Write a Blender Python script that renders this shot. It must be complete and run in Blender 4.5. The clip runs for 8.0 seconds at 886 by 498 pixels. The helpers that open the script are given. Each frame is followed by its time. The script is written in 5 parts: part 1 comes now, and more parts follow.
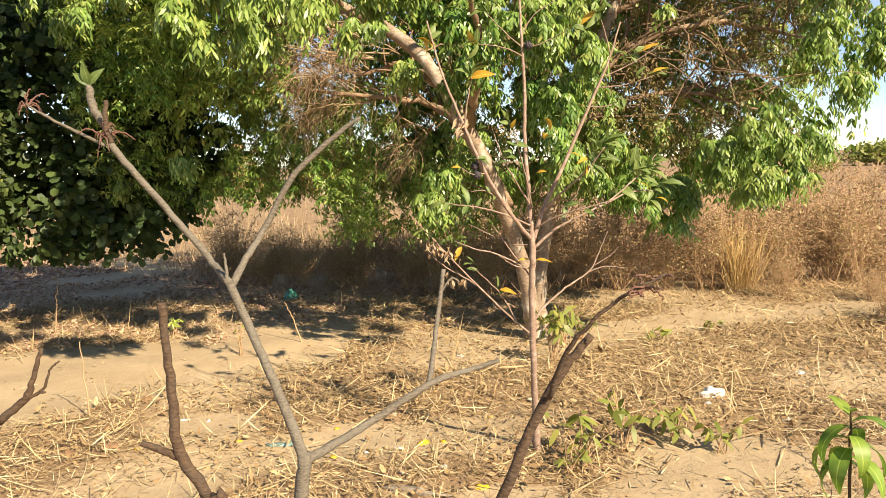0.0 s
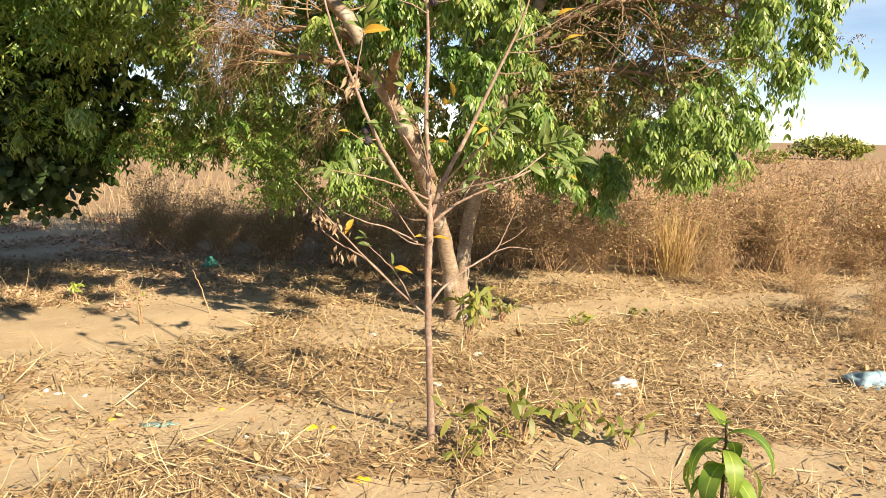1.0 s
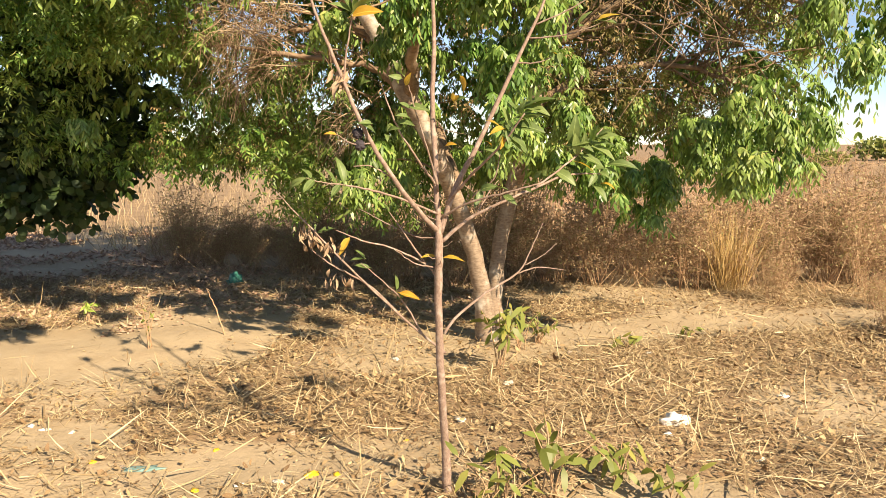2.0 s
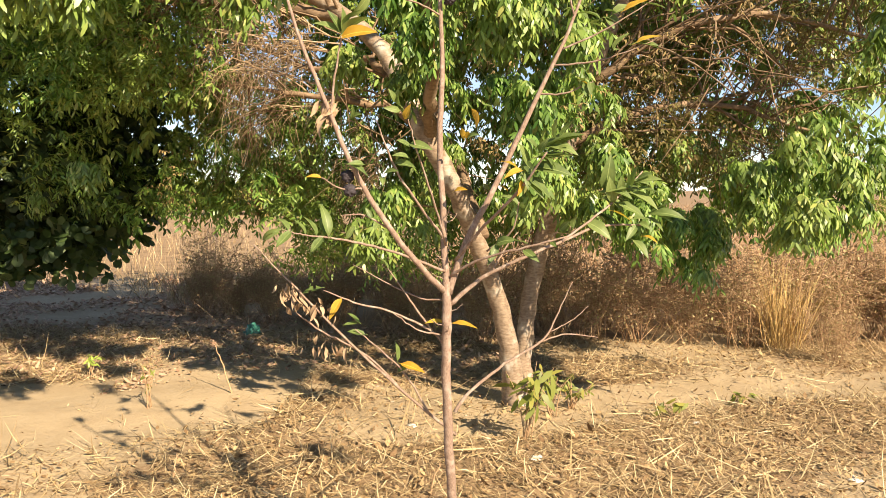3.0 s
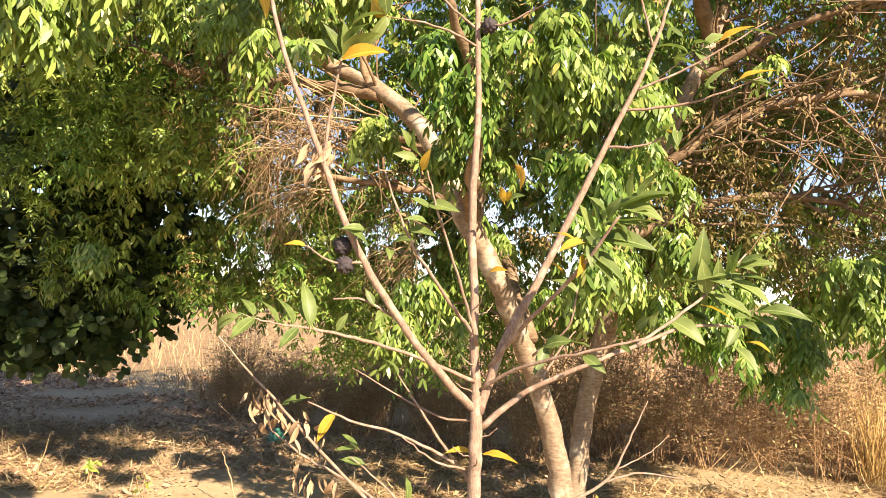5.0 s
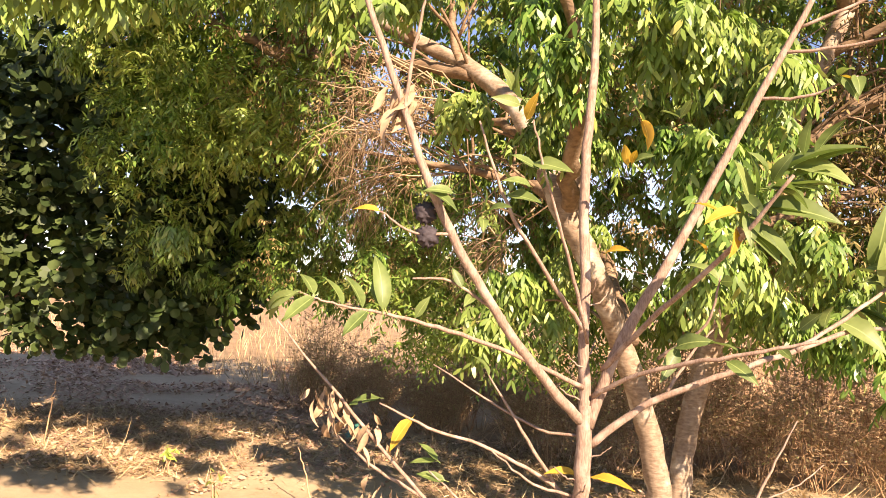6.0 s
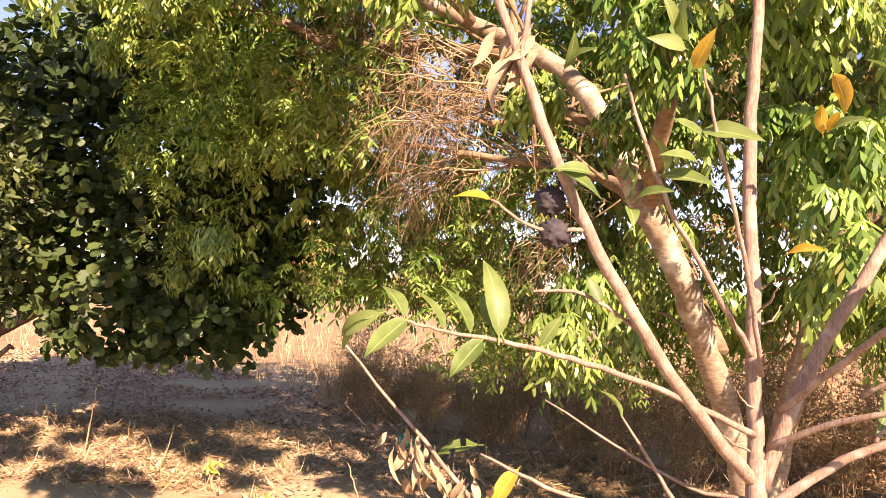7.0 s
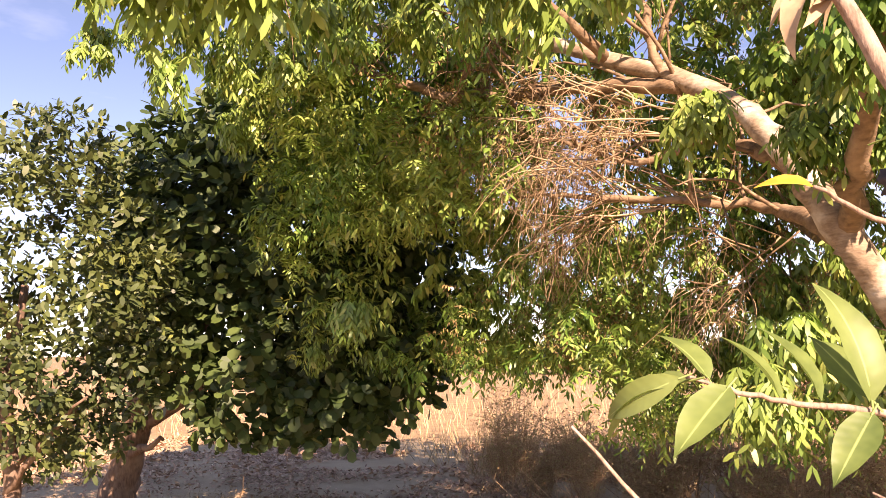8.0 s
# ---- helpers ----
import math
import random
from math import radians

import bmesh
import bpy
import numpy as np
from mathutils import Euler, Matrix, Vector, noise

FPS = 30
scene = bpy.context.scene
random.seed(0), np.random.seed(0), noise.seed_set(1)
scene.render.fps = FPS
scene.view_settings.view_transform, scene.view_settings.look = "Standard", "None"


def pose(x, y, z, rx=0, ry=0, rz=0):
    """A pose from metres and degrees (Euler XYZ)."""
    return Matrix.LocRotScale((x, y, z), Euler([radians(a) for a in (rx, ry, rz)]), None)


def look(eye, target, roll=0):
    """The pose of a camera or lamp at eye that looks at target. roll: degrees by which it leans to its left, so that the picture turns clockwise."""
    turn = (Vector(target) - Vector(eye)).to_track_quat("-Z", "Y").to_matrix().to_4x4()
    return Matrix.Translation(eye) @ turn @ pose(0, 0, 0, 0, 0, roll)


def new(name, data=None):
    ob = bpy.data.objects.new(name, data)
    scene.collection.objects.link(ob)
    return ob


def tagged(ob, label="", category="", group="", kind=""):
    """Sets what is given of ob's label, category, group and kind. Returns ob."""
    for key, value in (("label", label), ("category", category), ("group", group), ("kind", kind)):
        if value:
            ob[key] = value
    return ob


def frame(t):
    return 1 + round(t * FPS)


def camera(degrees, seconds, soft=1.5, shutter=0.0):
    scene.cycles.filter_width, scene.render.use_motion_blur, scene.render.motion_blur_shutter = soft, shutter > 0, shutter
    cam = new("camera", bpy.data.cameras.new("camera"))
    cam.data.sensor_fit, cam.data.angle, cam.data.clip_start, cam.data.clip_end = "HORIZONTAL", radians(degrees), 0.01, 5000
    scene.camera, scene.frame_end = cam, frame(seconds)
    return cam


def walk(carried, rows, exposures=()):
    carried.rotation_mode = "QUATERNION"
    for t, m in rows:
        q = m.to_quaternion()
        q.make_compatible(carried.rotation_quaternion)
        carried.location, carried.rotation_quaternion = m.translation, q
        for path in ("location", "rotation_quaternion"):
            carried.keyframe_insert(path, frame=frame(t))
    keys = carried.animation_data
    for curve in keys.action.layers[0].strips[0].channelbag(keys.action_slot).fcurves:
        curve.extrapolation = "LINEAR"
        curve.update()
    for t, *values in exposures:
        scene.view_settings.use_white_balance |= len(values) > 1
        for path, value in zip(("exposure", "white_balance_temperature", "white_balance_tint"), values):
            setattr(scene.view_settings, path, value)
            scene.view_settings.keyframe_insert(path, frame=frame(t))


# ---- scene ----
cam = camera(59.9, 8.0, soft=0.6)
PATH = [
    (0, (0.121, -0.064, 1.557), (0.074, 1.923, 1.333), -1.9),
    (0.3, (0.226, -0.003, 1.543), (0.251, 1.982, 1.302), -1.5),
    (0.5, (0.302, 0.053, 1.543), (0.353, 2.037, 1.299), 0.4),
    (1, (0.414, 0.235, 1.52), (0.482, 2.213, 1.229), 1.1),
    (1.2, (0.442, 0.354, 1.496), (0.52, 2.329, 1.196), 2.3),
    (2.3, (0.628, 0.897, 1.506), (0.532, 2.877, 1.243), -0.3),
    (2.5, (0.651, 0.987, 1.515), (0.547, 2.966, 1.253), 0.3),
    (3, (0.656, 1.237, 1.497), (0.497, 3.224, 1.343), 0.2),
    (3.5, (0.684, 1.397, 1.513), (0.571, 3.393, 1.461), -0.5),
    (4, (0.761, 1.617, 1.495), (0.442, 3.585, 1.657), 2.5),
    (4.2, (0.78, 1.653, 1.49), (0.417, 3.617, 1.595), 1.6),
    (5.3, (0.607, 1.955, 1.425), (0.331, 3.932, 1.543), 1.8),
    (5.5, (0.597, 2.005, 1.421), (0.317, 3.982, 1.528), 1.6),
    (6, (0.57, 2.19, 1.405), (0.059, 4.12, 1.509), 3.6),
    (6.5, (0.489, 2.359, 1.397), (-0.142, 4.255, 1.47), 1.6),
    (7, (0.365, 2.502, 1.419), (-0.242, 4.406, 1.517), 3.3),
    (7.5, (0.27, 2.607, 1.412), (-0.5, 4.446, 1.566), 0.1),
    (7.7, (0.228, 2.667, 1.391), (-0.652, 4.452, 1.587), 0.4),
    (8, (0.138, 2.759, 1.406), (-0.758, 4.527, 1.669), -0.8),
]
walk(cam, [(t, look(eye, target, roll)) for t, eye, target, roll in PATH], exposures=[(0, 1.16, 7100, 12), (2.5, 1.13, 7150, 14), (4.0, 1.42, 7250, 13), (5.5, 1.60, 7450, 21), (6.5, 1.70, 7650, 31), (8, 1.76, 7700, 35)])

# ---------------------------------------------------------------- light
SUN_AZ = Vector((0.645, -0.765, 0)).normalized()      # towards the sun, over the right shoulder
SUN_EL = radians(33)
sun_dir = SUN_AZ * math.cos(SUN_EL) + Vector((0, 0, math.sin(SUN_EL)))
world = bpy.data.worlds.new("world")
scene.world = world
world.use_nodes = True
wn, wl = world.node_tree.nodes, world.node_tree.links
wn.clear()
sky = wn.new("ShaderNodeTexSky")
sky.sky_type, sky.sun_disc = "NISHITA", False
sky.sun_elevation, sky.sun_rotation = SUN_EL, math.atan2(SUN_AZ.x, SUN_AZ.y)
sky.air_density, sky.dust_density, sky.ozone_density = 0.85, 0.0, 1.3
sky.altitude = 1500
coord = wn.new("ShaderNodeTexCoord")
cloud_map = wn.new("ShaderNodeMapping")
cloud_map.inputs["Location"].default_value = (3.1, 1.7, 0.4)
cloud_map.inputs["Scale"].default_value = (2.2, 2.2, 7.0)
cloud = wn.new("ShaderNodeTexNoise")
cloud.inputs["Scale"].default_value, cloud.inputs["Detail"].default_value = 1.6, 6.0
cloud_ramp = wn.new("ShaderNodeValToRGB")
cloud_ramp.color_ramp.elements[0].position, cloud_ramp.color_ramp.elements[1].position = 0.52, 0.80
cloud_ramp.color_ramp.elements[1].color = (0.3, 0.3, 0.3, 1)
cloud_mix = wn.new("ShaderNodeMix")
cloud_mix.data_type = "RGBA"
cloud_mix.inputs["B"].default_value = (9.6, 10.3, 11.4, 1)
background = wn.new("ShaderNodeBackground")
background.inputs["Strength"].default_value = 0.078
out = wn.new("ShaderNodeOutputWorld")
wl.new(coord.outputs["Generated"], cloud_map.inputs["Vector"])
wl.new(cloud_map.outputs["Vector"], cloud.inputs["Vector"])
wl.new(cloud.outputs["Fac"], cloud_ramp.inputs["Fac"])
wl.new(cloud_ramp.outputs["Color"], cloud_mix.inputs["Factor"])
wl.new(sky.outputs["Color"], cloud_mix.inputs["A"])
wl.new(cloud_mix.outputs["Result"], background.inputs["Color"])
wl.new(background.outputs["Background"], out.inputs["Surface"])

sun = new("sun", bpy.data.lights.new("sun", "SUN"))
sun.data.energy, sun.data.angle, sun.data.color = 4.8, radians(0.53), (1.0, 0.88, 0.69)
sun.matrix_world = look(sun_dir * 30, (0, 0, 0))


# ---------------------------------------------------------------- materials
def material(name):
    mat = bpy.data.materials.new(name)
    mat.use_nodes = True
    nt = mat.node_tree
    return mat, nt, nt.nodes["Principled BSDF"], nt.nodes["Material Output"]


def ramp(nt, source, stops):
    node = nt.nodes.new("ShaderNodeValToRGB")
    cr = node.color_ramp
    while len(cr.elements) < len(stops):
        cr.elements.new(0.5)
    for e, (p, c) in zip(cr.elements, stops):
        e.position, e.color = p, (*c, 1)
    nt.links.new(source, node.inputs["Fac"])
    return node.outputs["Color"]


def noise_at(nt, scale, detail=4.0, stretch=None, rough=0.55):
    tc = nt.nodes.new("ShaderNodeTexCoord")
    n = nt.nodes.new("ShaderNodeTexNoise")
    n.inputs["Scale"].default_value, n.inputs["Detail"].default_value, n.inputs["Roughness"].default_value = scale, detail, rough
    if stretch:
        mp = nt.nodes.new("ShaderNodeMapping")
        mp.inputs["Scale"].default_value = stretch
        nt.links.new(tc.outputs["Object"], mp.inputs["Vector"])
        nt.links.new(mp.outputs["Vector"], n.inputs["Vector"])
    else:
        nt.links.new(tc.outputs["Object"], n.inputs["Vector"])
    return n.outputs["Fac"]


def mixed(nt, fac, a, b, blend="MIX"):
    m = nt.nodes.new("ShaderNodeMix")
    m.data_type, m.blend_type = "RGBA", blend
    for key, val in (("Factor", fac), ("A", a), ("B", b)):
        if isinstance(val, (int, float)):
            m.inputs[key].default_value = val
        elif isinstance(val, tuple):
            m.inputs[key].default_value = (*val, 1)
        else:
            nt.links.new(val, m.inputs[key])
    return m.outputs["Result"]


def bumped(nt, bsdf, height, strength, distance=0.01):
    b = nt.nodes.new("ShaderNodeBump")
    b.inputs["Strength"].default_value, b.inputs["Distance"].default_value = strength, distance
    nt.links.new(height, b.inputs["Height"])
    nt.links.new(b.outputs["Normal"], bsdf.inputs["Normal"])


def leaf_material(name, stops, glow=0.35, gloss=0.45, single=False, veins=False):
    """Thin leaf: a glossy face and light that comes through it. The tone differs from leaf to leaf."""
    mat, nt, bsdf, outp = material(name)
    if single:
        rnd = nt.nodes.new("ShaderNodeObjectInfo").outputs["Random"]
    else:
        rnd = nt.nodes.new("ShaderNodeNewGeometry").outputs["Random Per Island"]
    col = ramp(nt, rnd, stops)
    patch = noise_at(nt, 1.3 if not single else 25, 3)
    col = mixed(nt, ramp(nt, patch, [(0.35, (0, 0, 0)), (0.7, (0.35, 0.35, 0.35))]), col, tuple(min(1, c * 1.5) for c in stops[-1][1]))
    if veins:
        uv = nt.nodes.new("ShaderNodeUVMap")
        sep = nt.nodes.new("ShaderNodeSeparateXYZ")
        nt.links.new(uv.outputs["UV"], sep.inputs["Vector"])
        ab = nt.nodes.new("ShaderNodeMath")
        ab.operation = "ABSOLUTE"
        nt.links.new(sep.outputs["X"], ab.inputs[0])
        along = nt.nodes.new("ShaderNodeMath")
        along.operation = "MULTIPLY_ADD"
        along.inputs[1].default_value = -0.10
        nt.links.new(ab.outputs[0], along.inputs[0])
        nt.links.new(sep.outputs["Y"], along.inputs[2])
        sn = nt.nodes.new("ShaderNodeMath")
        sn.operation = "MULTIPLY"
        sn.inputs[1].default_value = 60.0
        nt.links.new(along.outputs[0], sn.inputs[0])
        si = nt.nodes.new("ShaderNodeMath")
        si.operation = "SINE"
        nt.links.new(sn.outputs[0], si.inputs[0])
        rib = ramp(nt, ab.outputs[0], [(0.0, (1, 1, 1)), (0.09, (0, 0, 0))])
        col = mixed(nt, rib, col, tuple(min(1, c * 1.6 + 0.03) for c in stops[-1][1]))
        bumped(nt, bsdf, si.outputs[0], 0.06, 0.0006)
    nt.links.new(col, bsdf.inputs["Base Color"])
    bsdf.inputs["Roughness"].default_value = gloss
    tr = nt.nodes.new("ShaderNodeBsdfTranslucent")
    nt.links.new(mixed(nt, 0.5, col, (0.62, 0.88, 0.24), "MULTIPLY"), tr.inputs["Color"])
    ms = nt.nodes.new("ShaderNodeMixShader")
    ms.inputs["Fac"].default_value = glow
    nt.links.new(bsdf.outputs["BSDF"], ms.inputs[1])
    nt.links.new(tr.outputs["BSDF"], ms.inputs[2])
    nt.links.new(ms.outputs["Shader"], outp.inputs["Surface"])
    return mat


def litter_material(name, stops, rough=0.8, single=False):
    mat, nt, bsdf, outp = material(name)
    if single:
        rnd = nt.nodes.new("ShaderNodeObjectInfo").outputs["Random"]
    else:
        rnd = nt.nodes.new("ShaderNodeNewGeometry").outputs["Random Per Island"]
    col = ramp(nt, rnd, stops)
    grain = noise_at(nt, 60, 4)
    col = mixed(nt, ramp(nt, grain, [(0.3, (0.0, 0.0, 0.0)), (0.75, (0.5, 0.5, 0.5))]), col, tuple(c * 0.5 for c in stops[0][1]))
    nt.links.new(col, bsdf.inputs["Base Color"])
    bsdf.inputs["Roughness"].default_value = rough
    return mat


def bark_material(name, dark, light, patchy, scale=30.0, rings=True, relief=0.6):
    mat, nt, bsdf, outp = material(name)
    big = noise_at(nt, scale * 0.22, 5)
    fine = noise_at(nt, scale, 6, (1, 1, 2.6) if rings else (2.5, 2.5, 0.5))
    col = mixed(nt, ramp(nt, fine, [(0.32, (0, 0, 0)), (0.68, (1, 1, 1))]), dark, light)
    col = mixed(nt, ramp(nt, big, [(0.5, (0, 0, 0)), (0.66, (0.8, 0.8, 0.8))]), col, patchy)
    nt.links.new(col, bsdf.inputs["Base Color"])
    bsdf.inputs["Roughness"].default_value = 0.85
    bumped(nt, bsdf, fine, relief, 0.008 if scale < 100 else 0.003)
    return mat


def plain(name, colour, rough=0.6, vary=0.35, scale=30.0, metal=0.0):
    mat, nt, bsdf, outp = material(name)
    n = noise_at(nt, scale, 5)
    nt.links.new(mixed(nt, n, tuple(c * (1 - vary) for c in colour), tuple(min(1, c * (1 + vary)) for c in colour)), bsdf.inputs["Base Color"])
    bsdf.inputs["Roughness"].default_value, bsdf.inputs["Metallic"].default_value = rough, metal
    bumped(nt, bsdf, n, 0.3, 0.004)
    return mat


def ground_material(name, sand_tones, earth_tones):
    """Bare sand and littered earth in one sheet; the share of sand is stored on the mesh."""
    mat, nt, bsdf, outp = material(name)
    broad, mid, fine = noise_at(nt, 0.35, 3), noise_at(nt, 2.6, 6, None, 0.65), noise_at(nt, 70, 6, None, 0.7)
    crumbs = noise_at(nt, 22, 8, None, 0.75)

    def tone(lows, highs):
        col = mixed(nt, ramp(nt, mid, [(0.44, (0, 0, 0)), (0.64, (1, 1, 1))]), mixed(nt, fine, lows[0], highs[0]), mixed(nt, fine, lows[1], highs[1]))
        return mixed(nt, ramp(nt, broad, [(0.4, (0, 0, 0)), (0.62, (0.35, 0.35, 0.35))]), col, lows[0])

    share = nt.nodes.new("ShaderNodeAttribute")
    share.attribute_name = "bare"
    ragged = nt.nodes.new("ShaderNodeMath")
    ragged.operation = "ADD"
    nt.links.new(share.outputs["Fac"], ragged.inputs[0])
    nt.links.new(crumbs, ragged.inputs[1])
    nt.links.new(mixed(nt, ramp(nt, ragged.outputs[0], [(0.75, (0, 0, 0)), (0.98, (1, 1, 1))]), tone(*earth_tones), tone(*sand_tones)), bsdf.inputs["Base Color"])
    bsdf.inputs["Roughness"].default_value = 0.95
    bsdf.inputs["Specular IOR Level"].default_value = 0.2
    bumped(nt, bsdf, mixed(nt, 0.35, mid, crumbs), 0.8, 0.03)
    return mat


GROUND = ground_material("sandy_earth", (((0.40, 0.30, 0.18), (0.34, 0.25, 0.145)), ((0.55, 0.43, 0.275), (0.47, 0.36, 0.225))),
                         (((0.27, 0.18, 0.10), (0.17, 0.11, 0.06)), ((0.44, 0.31, 0.18), (0.32, 0.21, 0.12))))
TREE_LEAF = leaf_material("drooping_leaflet", [(0.0, (0.045, 0.115, 0.018)), (0.45, (0.105, 0.225, 0.036)), (0.85, (0.245, 0.40, 0.085)), (1.0, (0.40, 0.41, 0.12))], 0.32, 0.38)
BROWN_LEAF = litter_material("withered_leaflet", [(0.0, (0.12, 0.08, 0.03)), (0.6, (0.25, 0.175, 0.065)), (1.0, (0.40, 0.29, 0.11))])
ROUND_LEAF = leaf_material("broad_round_leaf", [(0.0, (0.024, 0.047, 0.013)), (0.6, (0.042, 0.074, 0.02)), (1.0, (0.085, 0.125, 0.032))], 0.22, 0.55)
CITRUS_LEAF = leaf_material("citrus_leaf", [(0.0, (0.016, 0.031, 0.010)), (0.6, (0.031, 0.051, 0.017)), (0.93, (0.062, 0.09, 0.03)), (1.0, (0.20, 0.23, 0.06))], 0.2, 0.48)
OLIVE_LEAF = leaf_material("olive_leaflet", [(0.0, (0.07, 0.085, 0.02)), (0.5, (0.13, 0.135, 0.035)), (0.85, (0.22, 0.19, 0.06)), (1.0, (0.30, 0.21, 0.085))], 0.25, 0.5)
SAPLING_LEAF = leaf_material("sapling_leaf", [(0.0, (0.085, 0.135, 0.035)), (0.6, (0.14, 0.20, 0.055)), (1.0, (0.22, 0.28, 0.085))], 0.38, 0.5, True, True)
YELLOW_LEAF = leaf_material("yellow_leaf", [(0.0, (0.52, 0.27, 0.03)), (1.0, (0.60, 0.40, 0.06))], 0.4, 0.45, True, True)
SEEDLING_LEAF = leaf_material("seedling_leaf", [(0.0, (0.075, 0.16, 0.02)), (0.6, (0.14, 0.25, 0.03)), (1.0, (0.28, 0.36, 0.06))], 0.35, 0.5, True, True)
HERB_LEAF = leaf_material("herb_leaf", [(0.0, (0.12, 0.15, 0.03)), (0.7, (0.21, 0.25, 0.05)), (1.0, (0.36, 0.33, 0.08))], 0.35, 0.5)
SCRUB_LEAF = leaf_material("scrub_leaf", [(0.0, (0.28, 0.17, 0.09)), (0.5, (0.46, 0.31, 0.17)), (0.8, (0.56, 0.42, 0.24)), (1.0, (0.33, 0.33, 0.13))], 0.3, 0.75)
DRY_LEAF = litter_material("dry_tan_leaf", [(0.0, (0.31, 0.20, 0.115)), (1.0, (0.54, 0.39, 0.24))], 0.75, True)
LITTER = litter_material("fallen_leaf", [(0.0, (0.19, 0.11, 0.05)), (0.4, (0.36, 0.235, 0.11)), (0.85, (0.52, 0.365, 0.18)), (1.0, (0.66, 0.48, 0.25))])
STRAW = litter_material("straw", [(0.0, (0.26, 0.17, 0.08)), (0.5, (0.54, 0.40, 0.20)), (1.0, (0.80, 0.64, 0.38))])
BROWN_LITTER = litter_material("brown_fallen_leaf", [(0.0, (0.34, 0.20, 0.13)), (0.5, (0.57, 0.365, 0.235)), (1.0, (0.74, 0.53, 0.355))])
DRY_STEM = litter_material("dry_stem", [(0.0, (0.26, 0.145, 0.075)), (0.5, (0.50, 0.31, 0.165)), (1.0, (0.68, 0.48, 0.27))])
GOLD_GRASS = litter_material("golden_grass", [(0.0, (0.42, 0.26, 0.09)), (0.5, (0.60, 0.40, 0.15)), (1.0, (0.72, 0.54, 0.24))])
FIELD_GRASS = litter_material("field_grass", [(0.0, (0.36, 0.25, 0.13)), (0.5, (0.52, 0.38, 0.21)), (1.0, (0.66, 0.52, 0.31))])
BARK = bark_material("grey_bark", (0.19, 0.13, 0.085), (0.36, 0.27, 0.185), (0.60, 0.54, 0.44), 30, True, 0.4)
LIMB_BARK = bark_material("limb_bark", (0.13, 0.08, 0.045), (0.27, 0.18, 0.105), (0.34, 0.24, 0.15), 30)
DARK_BARK = bark_material("dark_bark", (0.10, 0.06, 0.04), (0.23, 0.15, 0.105), (0.26, 0.19, 0.14), 24, False)
SAP_BARK = bark_material("sapling_bark", (0.19, 0.12, 0.085), (0.36, 0.255, 0.19), (0.44, 0.345, 0.275), 150, False, 0.4)
GREY_TWIG = bark_material("grey_twig_bark", (0.10, 0.085, 0.062), (0.19, 0.16, 0.12), (0.15, 0.135, 0.105), 200)
BROWN_TWIG = bark_material("brown_twig_bark", (0.045, 0.026, 0.014), (0.11, 0.066, 0.036), (0.085, 0.06, 0.04), 240)
BUD = bark_material("withered_bud", (0.10, 0.045, 0.03), (0.22, 0.11, 0.075), (0.17, 0.10, 0.07), 240)
DEAD_TWIG = litter_material("dead_twig", [(0.0, (0.22, 0.14, 0.08)), (0.5, (0.43, 0.30, 0.175)), (1.0, (0.64, 0.49, 0.30))])
FRUIT = plain("dried_fruit_skin", (0.042, 0.033, 0.038), 0.75, 0.4, 90)
HUSK = plain("brown_husk", (0.22, 0.13, 0.065), 0.85, 0.4, 40)
ORANGE = plain("orange_peel", (0.75, 0.30, 0.02), 0.45, 0.15, 150)
RAG = plain("white_cloth", (0.78, 0.74, 0.66), 0.9, 0.12, 50)
PALE_SCRAP = plain("pale_scrap", (0.70, 0.66, 0.56), 0.7, 0.2, 60)
BLUE_SHEET = plain("blue_plastic", (0.26, 0.38, 0.44), 0.35, 0.3, 14)
GREEN_SHEET = plain("green_plastic", (0.05, 0.21, 0.16), 0.4, 0.3, 30)
TEAL_SHEET = plain("teal_plastic", (0.20, 0.33, 0.30), 0.4, 0.3, 30)
GREY_BOARD = plain("grey_board", (0.26, 0.22, 0.17), 0.85, 0.3, 20)
STONE = plain("stone", (0.42, 0.33, 0.24), 0.9, 0.3, 35)


# ---------------------------------------------------------------- mesh tools
def mesh_from(name, verts, faces, uv=None, smooth=False):
    me = bpy.data.meshes.new(name)
    me.from_pydata(verts, [], faces)
    if smooth:
        me.polygons.foreach_set("use_smooth", [True] * len(me.polygons))
    if uv is not None:
        layer = me.uv_layers.new(name="UVMap")
        for loop in me.loops:
            layer.data[loop.index].uv = uv[loop.vertex_index]
    me.update()
    return me


def part(name, me, mat, parent=None, label=""):
    """One mesh object, under a thing or under a part."""
    ob = new(name, me)
    if mat and not me.materials:
        me.materials.append(mat)
    if parent:
        ob.parent = parent
    if label:
        ob["label"] = label
    return ob


def thing(name, at, label, category, group="", kind=""):
    return tagged(new(name), label, category, group, kind) if at is None else _placed(new(name), at, label, category, group, kind)


def _placed(ob, at, label, category, group, kind):
    ob.location = at
    return tagged(ob, label, category, group, kind)


